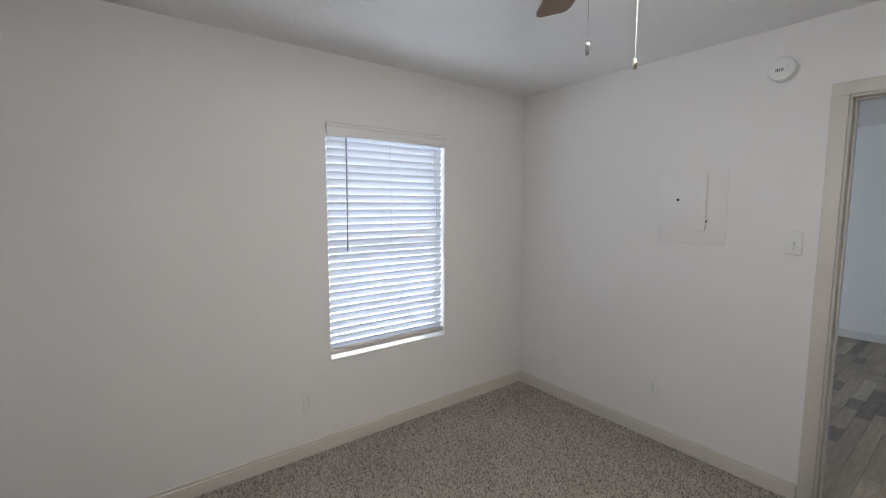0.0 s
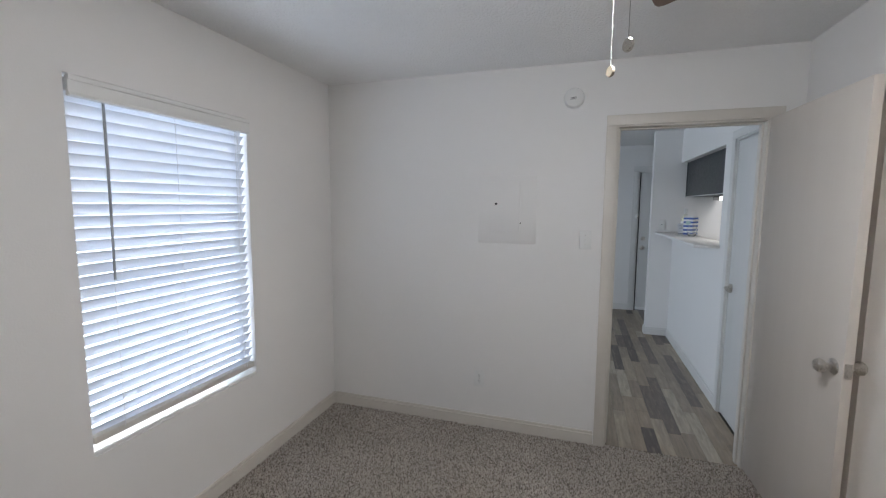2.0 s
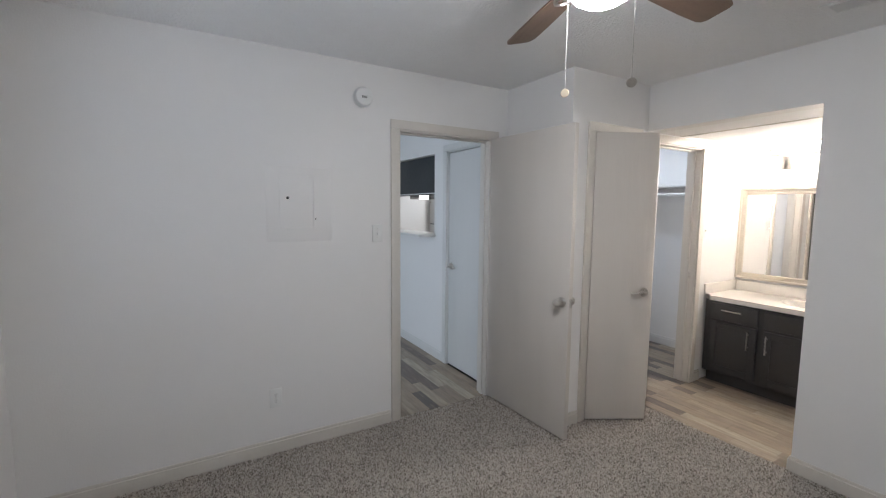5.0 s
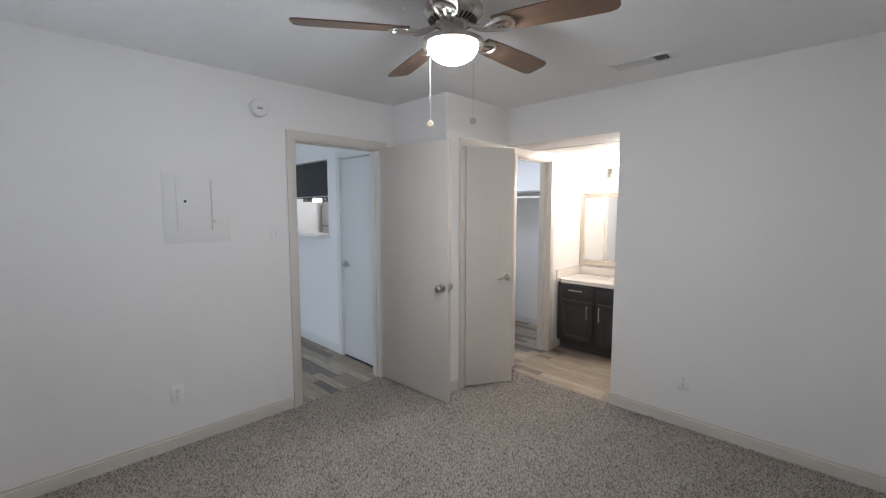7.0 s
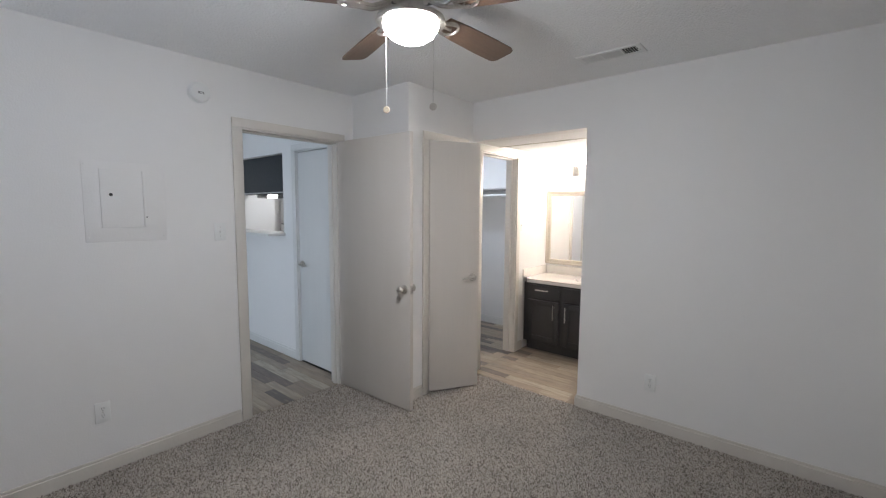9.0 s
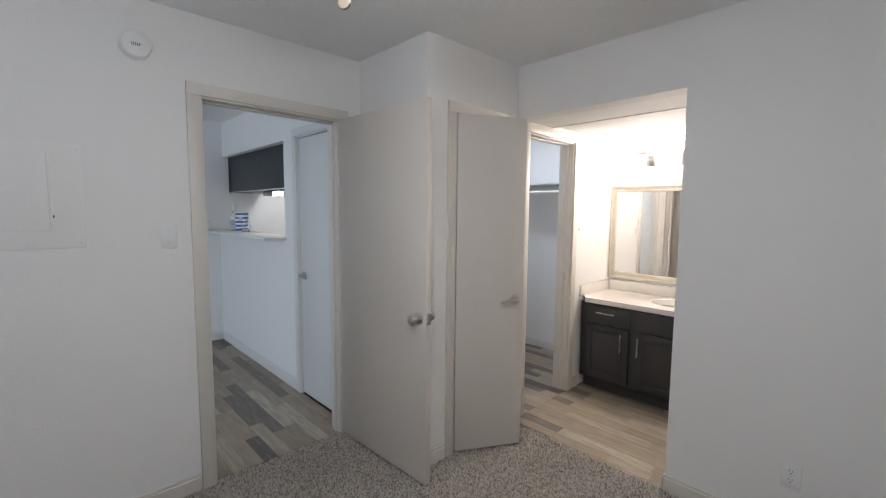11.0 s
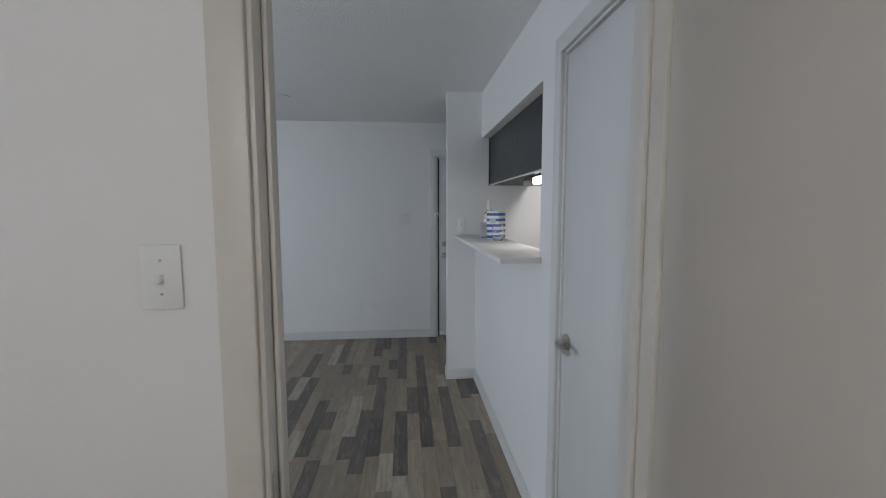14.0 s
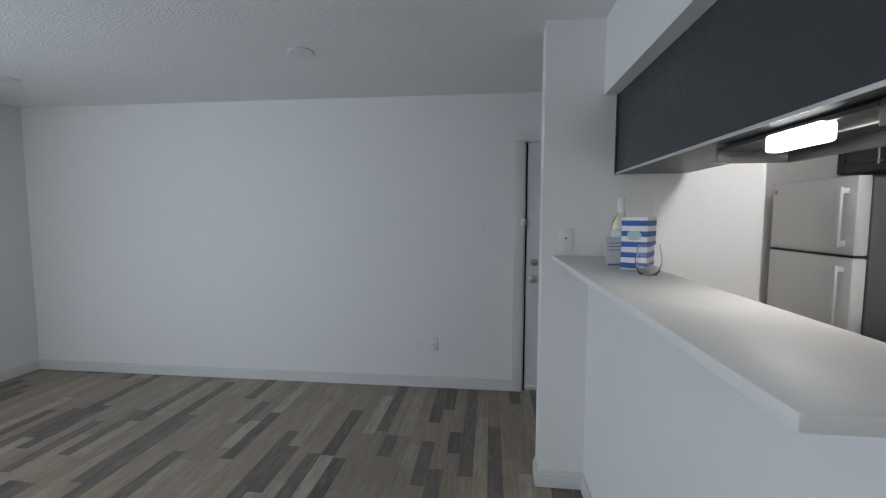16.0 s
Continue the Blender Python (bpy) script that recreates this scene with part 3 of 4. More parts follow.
def switch(x, y, z, towards, label, gang=1):
    o = wall_frame(tagged(new("light_switch"), label, "switch", "light switches"), x, y, z, towards)
    w = 0.035 + 0.023 * (gang - 1)
    part("plate", boxes((-w, w, -0.006, 0.0, -0.058, 0.058), bevel=0.003), PLASTIC, o)
    for k in range(gang):
        cx = (k - (gang - 1) / 2) * 0.046
        part("toggle", box(bmesh.new(), cx - 0.005, cx + 0.005, -0.018, -0.004, -0.009, 0.006, 0.0015), PLASTIC, o)
        for s in (-0.03, 0.03):
            part("screw", lathe([(0, 0), (0.0028, 0), (0.002, 0.0014), (0, 0.0014)], 10, pose(cx, -0.006, s, 90)), NICKEL, o)
    return o


outlet(XE, 1.354, 0.35, "w", "white wall outlet on the white wall beside the doorway")
outlet(1.0, YN, 0.35, "s", "white wall outlet under the window")
outlet(0.676, YS, 0.325, "n", "white wall outlet low on a blank bedroom wall")
outlet(XL, 0.775, 0.37, "w", "white wall outlet low on the living room wall")
phone = wall_frame(tagged(new("jack_plate"), "white wall jack plate above the bar counter", "wall plate"), XC, -0.205, 1.33, "w")
part("plate", boxes((-0.035, 0.035, -0.006, 0, -0.058, 0.058), bevel=0.003), PLASTIC, phone)
part("jack_hole", lathe([(0, 0), (0.005, 0), (0.005, 0.001), (0, 0.001)], 12, pose(0, -0.006, 0.006, 90)), BLACK, phone, "small black jack hole")
switch(XE, 0.69, 1.337, "w", "white toggle light switch beside the bedroom doorway")
switch(XL, 0.29, 1.365, "w", "white double toggle switch beside the entry door", 2)
switch(XS, -2.05, 1.335, "w", "white toggle switch beside the vanity")
cable = wall_frame(tagged(new("cable_plate"), "white cable jack plate low on the living room wall", "wall plate"), XL, 0.64, 0.375, "w")
part("plate", boxes((-0.035, 0.035, -0.006, 0, -0.058, 0.058), bevel=0.003), PLASTIC, cable)
part("jack", lathe([(0, 0), (0.005, 0), (0.005, 0.009), (0, 0.009)], 12, pose(0, -0.006, 0, 90)), NICKEL, cable, "small metal jack")

panel = wall_frame(tagged(new("breaker_panel"), "white painted electrical breaker panel set in the wall", "breaker panel"), XE, 1.19, 1.525, "w")
part("cover", boxes((-0.185, 0.195, -0.0035, 0, -0.225, 0.215), bevel=0.002), WALL, panel)
pd = part("panel_door", boxes((-0.112, 0.088, -0.011, -0.0045, -0.147, 0.175), bevel=0.002), WALL, panel)
part("lift_edge", boxes((0.082, 0.093, -0.018, -0.010, -0.145, 0.173), bevel=0.002), WALL, pd)
part("latch", lathe([(0, 0), (0.0085, 0), (0.0085, 0.004), (0, 0.004)], 16, pose(-0.066, -0.011, 0.035, 90)), BLACK, pd, "black round latch")
part("latch_recess", boxes((-0.058, -0.028, -0.0118, -0.0108, 0.012, 0.026)), PLASTIC, pd)
part("hinge_pin", boxes((0.090, 0.097, -0.017, -0.004, -0.095, -0.085)), BLACK, panel, "dark hinge pin")
for dx, dz in ((0.18, -0.2), (0.18, 0.195), (-0.172, -0.2), (-0.172, 0.195)):
    part("screw", lathe([(0, 0), (0.004, 0), (0.003, 0.002), (0, 0.002)], 10, pose(dx, -0.005, dz, 90)), PLASTIC, panel)

smoke = wall_frame(tagged(new("smoke_detector"), "round white smoke detector high on the wall", "smoke detector"), XE, 0.785, 2.20, "w")
part("base", lathe([(0, 0), (0.063, 0), (0.065, 0.004), (0.065, 0.010), (0, 0.010)], 36, pose(0, 0, 0, 90)), PLASTIC, smoke)
part("body", lathe([(0.060, 0.010), (0.060, 0.032), (0.053, 0.046), (0.036, 0.054), (0, 0.056)], 36, pose(0, 0, 0, 90)), PLASTIC, smoke)
part("button", lathe([(0, 0), (0.011, 0), (0.010, 0.003), (0, 0.003)], 20, pose(0.022, -0.0545, 0.008, 90)), PLASTIC, smoke, "small test button")
for k in range(5):
    part("grille_hole", boxes((-0.020 + k * 0.007, -0.017 + k * 0.007, -0.0575, -0.054, -0.014, 0.0)), BLACK, smoke, "dark grille slot")

FX, FY = 1.142, 0.645
fan = thing("ceiling_fan", FX, FY, H, "brushed nickel ceiling fan with walnut blades and lit bowl", "ceiling fan")
part("canopy", lathe([(0, 0), (0.085, 0), (0.090, -0.008), (0.088, -0.028), (0.060, -0.040), (0, -0.040)], 36), NICKEL, fan)
motor = part("motor_housing", lathe([(0, -0.036), (0.070, -0.038), (0.118, -0.050), (0.128, -0.066), (0.126, -0.088), (0.105, -0.112), (0.070, -0.128), (0, -0.130)], 40), NICKEL, fan)
for k in range(30):
    a = 360 * k / 30
    part("vent_slot", box(bmesh.new(), -0.017, 0.017, -0.0040, 0.0040, -0.0015, 0.0015, m=pose(0, 0, 0, 0, 0, a) @ pose(0.0885, 0, -0.1205, 0, -24.6, 0)), BLACK, motor)
part("switch_housing", lathe([(0, -0.125), (0.046, -0.125), (0.048, -0.130), (0.048, -0.178), (0.060, -0.184), (0, -0.184)], 32), NICKEL, fan)
part("light_fitter", lathe([(0.0, -0.180), (0.062, -0.182), (0.105, -0.190), (0.131, -0.202), (0.134, -0.212), (0.128, -0.220), (0.112, -0.222), (0, -0.214)], 44), NICKEL, fan)
part("bowl", lathe([(0.106, -0.215), (0.107, -0.224), (0.101, -0.241), (0.086, -0.261), (0.060, -0.277), (0.028, -0.285), (0, -0.287)], 44), BOWL, fan, "frosted glass bowl, lit")


def blade_bm():
    bm = bmesh.new()
    outline = [(0.185, 0.048), (0.30, 0.058), (0.50, 0.066), (0.62, 0.066), (0.645, 0.058), (0.656, 0.040)]
    pts = outline + [(x, -y) for x, y in reversed(outline)]
    lo = [bm.verts.new((x, y, -0.003)) for x, y in pts]
    hi = [bm.verts.new((x, y, 0.003)) for x, y in pts]
    bm.faces.new(lo), bm.faces.new(hi)
    for i in range(len(pts)):
        j = (i + 1) % len(pts)
        bm.faces.new((lo[i], lo[j], hi[j], hi[i]))
    bmesh.ops.transform(bm, matrix=pose(0, 0, 0, -12, 0, 0), verts=bm.verts[:])
    return bm


for k in range(5):
    a = -90 + 72 * k
    hold = pose(0, 0, -0.160, 0, 0, a)
    b = part("blade", blade_bm(), BLADE, fan, "walnut wood blade")
    b.matrix_local = hold
    for s in (-1, 1):
        arm = part("blade_iron", tube([(0.075, s * 0.012, 0.018), (0.11, s * 0.018, -0.002), (0.15, s * 0.016, -0.014), (0.185, s * 0.026, -0.010 - s * 0.004), (0.225, s * 0.036, -0.008 - s * 0.008)], 0.0075, 8), NICKEL, fan)
        arm.matrix_local = hold
    ring = [(0.222 + 0.046 * math.cos(2 * math.pi * q / 18), 0.040 * math.sin(2 * math.pi * q / 18), -0.0075) for q in range(19)]
    scroll = part("blade_scroll", tube(ring, 0.0065, 8), NICKEL, fan, "open oval nickel blade holder")
    scroll.matrix_local = hold @ pose(0, 0, 0, -12, 0, 0)
    spine = part("blade_spine", tube([(0.176, 0.0, -0.0075), (0.205, 0.0, -0.010), (0.236, 0.0, -0.0075)], 0.0055, 8), NICKEL, fan)
    spine.matrix_local = hold @ pose(0, 0, 0, -12, 0, 0)
    for sx, sy in ((0.208, 0.022), (0.208, -0.022), (0.238, 0.0)):
        screw = part("screw", lathe([(0, 0), (0.0045, 0), (0.0035, -0.003), (0, -0.003)], 10, pose(sx, sy, -0.0032)), NICKEL, fan)
        screw.matrix_local = hold @ pose(0, 0, 0, -12, 0, 0)
for (cx, cy, cz), col in (((1.252, 0.673, 1.888), WOODTAG), ((1.017, 0.655, 1.869), NICKEL)):
    x, y, z = cx - FX, cy - FY, cz - H
    part("pull_chain", tube([(x * 0.86, y * 0.86, -0.20), (x, y, -0.24), (x, y, z + 0.012)], 0.0007, 6), CHAIN, fan, "thin bead chain")
    part("pull_tag", lathe([(0, -0.004), (0.0125, -0.004), (0.014, 0), (0.0125, 0.004), (0, 0.004)], 20, pose(x, y, z, 90, 0, 35)), col, fan, "round pull medallion")

vent = thing("ceiling_vent", 0.885, -0.765, H, "white metal ceiling air register", "air vent")
part("frame", boxes((-0.185, -0.155, -0.075, 0.075, -0.008, 0), (0.155, 0.185, -0.075, 0.075, -0.008, 0), (-0.155, 0.155, -0.075, -0.05, -0.008, 0), (-0.155, 0.155, 0.05, 0.075, -0.008, 0), bevel=0.002), PLASTIC, vent)
# no hole behind the slats: the duct's shade is this black sheet
part("backing", boxes((-0.155, 0.155, -0.05, 0.05, -0.002, 0)), BLACK, vent, "black sheet drawing the shade inside the duct")
for k in range(22):
    open_end = k < 6
    half = 0.0045 if open_end else 0.0085
    part("slat", box(bmesh.new(), -half, half, -0.049, 0.049, -0.0006, 0.0006, m=pose(-0.149 + k * 0.0142, 0, -0.006, 0, -55 if open_end else 40, 0)), PLASTIC, vent)
for x in (-0.071, 0.047):
    part("divider", boxes((x - 0.003, x + 0.003, -0.05, 0.05, -0.0085, -0.001)), PLASTIC, vent)
part("damper_lever", boxes((-0.166, -0.158, -0.012, 0.012, -0.016, -0.007), bevel=0.001), PLASTIC, vent, "small damper lever")

# ---- closet ----
shelf = thing("closet_shelf", 2.96, -2.60, 1.74, "white wooden closet shelf on the back wall", "shelf")
part("board", boxes((-0.635, 0.635, -0.155, 0.155, 0, 0.018), bevel=0.002), TRIM_LIVING, shelf)
part("cleat", boxes((-0.635, 0.635, -0.158, -0.140, -0.075, 0), bevel=0.002), TRIM_LIVING, shelf)
clight = thing("closet_ceiling_light", 2.95, -2.0, H, "small round white closet ceiling light", "ceiling light")
part("base", lathe([(0, 0), (0.11, 0), (0.112, -0.012), (0.105, -0.018), (0, -0.018)], 32), PLASTIC, clight)
part("lens", lathe([(0.10, -0.018), (0.095, -0.026), (0.06, -0.032), (0, -0.034)], 32), CEIL_LENS, clight, "lit lens")
rod = thing("closet_rod", 2.96, -2.48, 1.665, "white metal hanging rod under the closet shelf", "closet rod")
part("bar", tube([(-0.638, 0, 0), (0.638, 0, 0)], 0.016, 16), PLASTIC, rod)
for s in (-0.632, 0.632):
    part("socket", lathe([(0, -0.006), (0.028, -0.006), (0.028, 0.006), (0, 0.006)], 20, pose(s, 0, 0, 0, 90, 0)), PLASTIC, rod)

# ---- vanity alcove ----
vanity = thing("vanity_cabinet", 1.585, -2.37, 0, "dark charcoal vanity cabinet with shaker doors and nickel pulls", "cabinet")
vx = 0.60
part("body", boxes((-vx, vx, -0.268, 0.245, 0.10, 0.735), bevel=0.002), VANITY, vanity)
part("toe_kick", boxes((-vx + 0.01, vx - 0.01, -0.268, 0.185, 0.0, 0.10)), VANITY, vanity)


def shaker(name, x0, x1, z0, z1, y, parent, mat, pull=None):
    """A shaker front: a recessed panel with two stiles and two rails, or a small drawer front with a raised field."""
    f = part(name, boxes((x0, x1, y, y + 0.014, z0, z1), bevel=0.0015), mat, parent)
    if z1 - z0 > 0.2:
        w = 0.052
        for piece, a, b, c, d in (("stile", x0, x0 + w, z0, z1), ("stile", x1 - w, x1, z0, z1), ("rail", x0 + w, x1 - w, z0, z0 + w), ("rail", x0 + w, x1 - w, z1 - w, z1)):
            part(piece, boxes((a, b, y + 0.0135, y + 0.021, c, d), bevel=0.0012), mat, f)
    else:
        part("field", boxes((x0 + 0.004, x1 - 0.004, y + 0.0135, y + 0.020, z0 + 0.004, z1 - 0.004), bevel=0.003), mat, f)
    if pull:
        px, pz, vertical, n = pull
        if vertical:
            bm = tube([(px, y + 0.046, pz - n / 2), (px, y + 0.046, pz + n / 2)], 0.0055, 10)
            for s in (-0.35, 0.35):
                box(bm, px - 0.004, px + 0.004, y + 0.018, y + 0.046, pz + s * n - 0.004, pz + s * n + 0.004)
        else:
            bm = tube([(px - n / 2, y + 0.046, pz), (px + n / 2, y + 0.046, pz)], 0.0055, 10)
            for s in (-0.35, 0.35):
                box(bm, px + s * n - 0.004, px + s * n + 0.004, y + 0.018, y + 0.046, pz - 0.004, pz + 0.004)
        part("pull", bm, NICKEL, f, "brushed nickel bar pull")
    return f


shaker("drawer", 0.192, 0.545, 0.575, 0.715, 0.246, vanity, VANITY, (0.374, 0.665, False, 0.15))
shaker("door", 0.192, 0.545, 0.125, 0.555, 0.246, vanity, VANITY, (0.246, 0.45, True, 0.15))
shaker("drawer_front", -0.20, 0.150, 0.575, 0.715, 0.246, vanity, VANITY)
shaker("door", -0.20, 0.142, 0.125, 0.555, 0.246, vanity, VANITY, (0.116, 0.45, True, 0.15))
shaker("door", -0.575, -0.222, 0.125, 0.555, 0.246, vanity, VANITY, (-0.252, 0.44, True, 0.15))
shaker("drawer", -0.575, -0.222, 0.575, 0.715, 0.246, vanity, VANITY, (-0.40, 0.645, False, 0.15))

top = thing("vanity_countertop", 1.585, -2.37, 0.735, "white cultured marble vanity top with an oval basin", "countertop")


def basin_top():
    """A slab with an oval hole, joined to the rim of a sunk bowl."""
    bm = bmesh.new()
    cx, cy, a, b, n = -0.11, 0.0, 0.235, 0.165, 48
    ang = [2 * math.pi * i / n for i in range(n)]

    def ring(k, z):
        return [bm.verts.new((cx + a * k * math.cos(t), cy + b * k * math.sin(t), z)) for t in ang]
    rect = []
    for t in ang:
        c, s = math.cos(t), math.sin(t)
        kx = ((0.611 - cx) if c > 0 else (0.602 + cx)) / max(abs(c), 1e-6)
        ky = ((0.275 - cy) if s > 0 else (0.267 + cy)) / max(abs(s), 1e-6)
        k = min(kx, ky)
        rect.append(bm.verts.new((cx + k * c, cy + k * s, 0.038)))
    low = [bm.verts.new((v.co.x, v.co.y, 0.0)) for v in rect]
    rings = [low, rect, ring(1.12, 0.038), ring(1.08, 0.043), ring(1.0, 0.040), ring(0.94, 0.020), ring(0.80, -0.045), ring(0.5, -0.085), ring(0.12, -0.095)]
    for p, q in zip(rings, rings[1:]):
        for i in range(n):
            bm.faces.new((p[i], p[(i + 1) % n], q[(i + 1) % n], q[i]))
    bm.faces.new(rings[-1])
    return bm


part("basin_slab", basin_top(), MARBLE, top)
part("backsplash", boxes((-0.602, 0.597, -0.268, -0.249, 0.038, 0.130), bevel=0.004), MARBLE, top)
part("side_splash", boxes((0.598, 0.614, -0.268, 0.270, 0.038, 0.130), bevel=0.004), MARBLE, top)
part("drain", lathe([(0, 0), (0.022, 0), (0.022, 0.003), (0, 0.003)], 20, pose(-0.11, 0, -0.094)), NICKEL, top, "chrome drain")

faucet = thing("faucet", 1.475, -2.575, 0.775, "brushed nickel two-handle bathroom faucet", "faucet")
part("deck_plate", boxes((-0.08, 0.08, -0.025, 0.025, 0, 0.018), bevel=0.006), NICKEL, faucet)
part("spout", tube([(0, 0, 0.015), (0, 0.004, 0.055), (0, 0.03, 0.075), (0, 0.08, 0.070), (0, 0.105, 0.055)], 0.012, 12), NICKEL, faucet)
for s in (-1, 1):
    part("handle", tube([(s * 0.052, 0, 0.015), (s * 0.052, 0, 0.045), (s * 0.075, 0, 0.054), (s * 0.115, 0.004, 0.060)], 0.009, 10), NICKEL, faucet)

mirror = thing("vanity_mirror", 1.698, YV, 1.295, "large wall mirror in a champagne moulded frame", "mirror")
mw, mh = 0.50, 0.41
bm = bmesh.new()
for x0, x1, z0, z1 in ((-mw, -mw + 0.055, -mh, mh), (mw - 0.055, mw, -mh, mh), (-mw + 0.055, mw - 0.055, -mh, -mh + 0.055), (-mw + 0.055, mw - 0.055, mh - 0.055, mh)):
    box(bm, x0, x1, 0, 0.020, z0, z1, 0.003)
for g, d in ((0.0, 0.030), (0.036, 0.026)):
    for x0, x1, z0, z1 in ((-mw + g, -mw + g + 0.017, -mh + g, mh - g), (mw - g - 0.017, mw - g, -mh + g, mh - g), (-mw + g + 0.017, mw - g - 0.017, -mh + g, -mh + g + 0.017),
                           (-mw + g + 0.017, mw - g - 0.017, mh - g - 0.017, mh - g)):
        box(bm, x0, x1, 0.018, d, z0, z1, 0.004)
part("frame", bm, FRAME_MIRROR, mirror)
part("mirror_glass", boxes((-mw + 0.05, mw - 0.05, 0.004, 0.012, -mh + 0.05, mh - 0.05)), MIRROR, mirror, "clear mirror glass")

vlight = thing("vanity_light", 1.60, YV, 1.97, "brushed nickel vanity light with three lit glass shades", "wall lamp")
part("back_plate", boxes((-0.40, 0.40, 0, 0.022, 0.01, 0.075), bevel=0.005), NICKEL, vlight)
for lx in (1.832, 1.574, 1.316):
    x = lx - 1.60
    part("arm", tube([(x, 0.02, 0.03), (x, 0.05, 0.0), (x, 0.075, -0.02), (x, 0.10, -0.03)], 0.008, 10), NICKEL, vlight)
    part("cup", lathe([(0, -0.118), (0.034, -0.118), (0.039, -0.110), (0.040, -0.005), (0.030, 0.004), (0, 0.004)], 28, pose(x, 0.11, 0)), NICKEL, vlight, "nickel socket cup")
    part("shade", lathe([(0.026, 0.0), (0.040, 0.015), (0.052, 0.045), (0.058, 0.085), (0.055, 0.085), (0.048, 0.045), (0.036, 0.018), (0.022, 0.006)], 28, pose(x, 0.11, 0)), SHADE, vlight, "frosted glass shade, lit")

# ---- living room and kitchen ----
for x, y in ((5.86, 1.30), (6.12, 3.62)):
    d = thing("ceiling_disc", x, y, H, "flat round white ceiling cover", "ceiling cover", "ceiling covers")
    part("disc", lathe([(0, 0), (0.075, 0), (0.078, -0.006), (0.070, -0.012), (0, -0.014)], 36), PLASTIC, d)

bar = thing("bar_counter", 4.72, -0.34, 1.224, "white quartz bar counter on the half wall", "countertop")


def bar_slab():
    """A slab that laps a little past the wall's end on the living room side."""
    bm = bmesh.new()
    outline = [(-0.838, -0.118), (0.884, -0.118), (0.884, 0.200), (-0.872, 0.200), (-0.872, 0.017), (-0.838, 0.017)]
    low, high = [[bm.verts.new((x, y, z)) for x, y in outline] for z in (0.0, 0.024)]
    bm.faces.new(low), bm.faces.new(high)
    for i in range(6):
        j = (i + 1) % 6
        bm.faces.new((low[i], low[j], high[j], high[i]))
    bmesh.ops.bevel(bm, geom=bm.edges[:], offset=0.004, segments=2, affect="EDGES", profile=0.5)
    return bm


part("slab", bar_slab(), QUARTZ, bar)

cab = thing("hanging_cabinet", 4.72, -0.60, 1.655, "charcoal kitchen cabinet hung over the bar", "cabinet")
part("body", boxes((-0.817, 0.880, -0.16, 0.150, 0.004, 0.396), bevel=0.002), DARK, cab)
part("back_panel", boxes((-0.817, 0.883, 0.151, 0.160, 0.0, 0.392), bevel=0.0015), DARK, cab, "plain charcoal back panel")
part("end_strip", boxes((0.868, 0.8835, 0.1605, 0.167, 0.0, 0.392), bevel=0.001), DARK, cab)
part("bottom_strip", boxes((-0.817, 0.867, 0.1605, 0.165, 0.0, 0.010), bevel=0.001), STEEL, cab, "thin grey edge strip")
for k in range(4):
    x0 = -0.812 + k * 0.423
    f = part("door", boxes((x0 + 0.003, x0 + 0.420, -0.180, -0.161, 0.006, 0.390), bevel=0.002), DARK, cab)
    part("pull", tube([(x0 + 0.39, -0.205, 0.03), (x0 + 0.39, -0.205, 0.15)], 0.005, 8), NICKEL, f, "nickel bar pull")

hood = thing("range_hood", 4.58, -0.70, 1.655, "stainless steel range hood under the cabinet, lamp lit", "range hood")
bm = bmesh.new()
box(bm, -0.38, 0.178, 0.0, 0.018, -0.048, -0.001, 0.002)
box(bm, -0.38, -0.362, 0.018, 0.210, -0.048, -0.001, 0.002)
box(bm, 0.160, 0.178, 0.018, 0.210, -0.048, -0.001, 0.002)
part("shell", bm, HOOD_STEEL, hood)
part("filter", boxes((-0.362, 0.160, 0.018, 0.210, -0.014, -0.004)), FILTER, hood, "metal grease filter")
part("filter_rail", boxes((-0.362, 0.160, 0.108, 0.116, -0.020, -0.013), bevel=0.001), HOOD_STEEL, hood)
part("lamp_lens", boxes((-0.247, -0.078, 0.186, 0.226, -0.054, -0.012), bevel=0.008), HOODLENS, hood, "lit white lamp lens")

# invented out-of-view panel that gives the kitchen fill lamp a body
kfill = thing("kitchen_fill_panel", 4.9, -1.22, H, "slim white ceiling panel, unseen, added to brighten the kitchen", "ceiling light")
part("frame", boxes((-0.62, 0.62, -0.27, 0.27, -0.018, 0), bevel=0.004), PLASTIC, kfill)
part("diffuser", boxes((-0.60, 0.60, -0.25, 0.25, -0.024, -0.017), bevel=0.003), CEIL_LENS, kfill, "glowing face of the added fill panel")

fridge = thing("refrigerator", 6.015, -1.62, 0, "stainless steel top-freezer refrigerator with dark sides", "refrigerator")
part("body", boxes((-0.315, 0.320, -0.74, -0.075, 0.02, 1.645), bevel=0.006), material("fridge_side", (0.10, 0.10, 0.105), 0.4, scale=30, bump=0.0006, bump_scale=400), fridge, "dark grey textured side")
for z0, z1, name in ((0.05, 1.240, "fridge_door"), (1.252, 1.655, "freezer_door")):
    part(name, boxes((-0.315, 0.320, -0.068, 0.0, z0, z1), bevel=0.010), STEEL, fridge)
part("gasket", boxes((-0.305, 0.310, -0.074, -0.010, 1.238, 1.254)), BLACK, fridge, "black seam")
for z0, z1 in ((0.68, 1.20), (1.29, 1.60)):
    part("handle", boxes((-0.272, -0.250, 0.030, 0.044, z0, z1), (-0.270, -0.252, 0.001, 0.031, z0 + 0.006, z0 + 0.036), (-0.270, -0.252, 0.001, 0.031, z1 - 0.036, z1 - 0.006), bevel=0.004),
         STEEL, fridge, "straight flat steel handle")
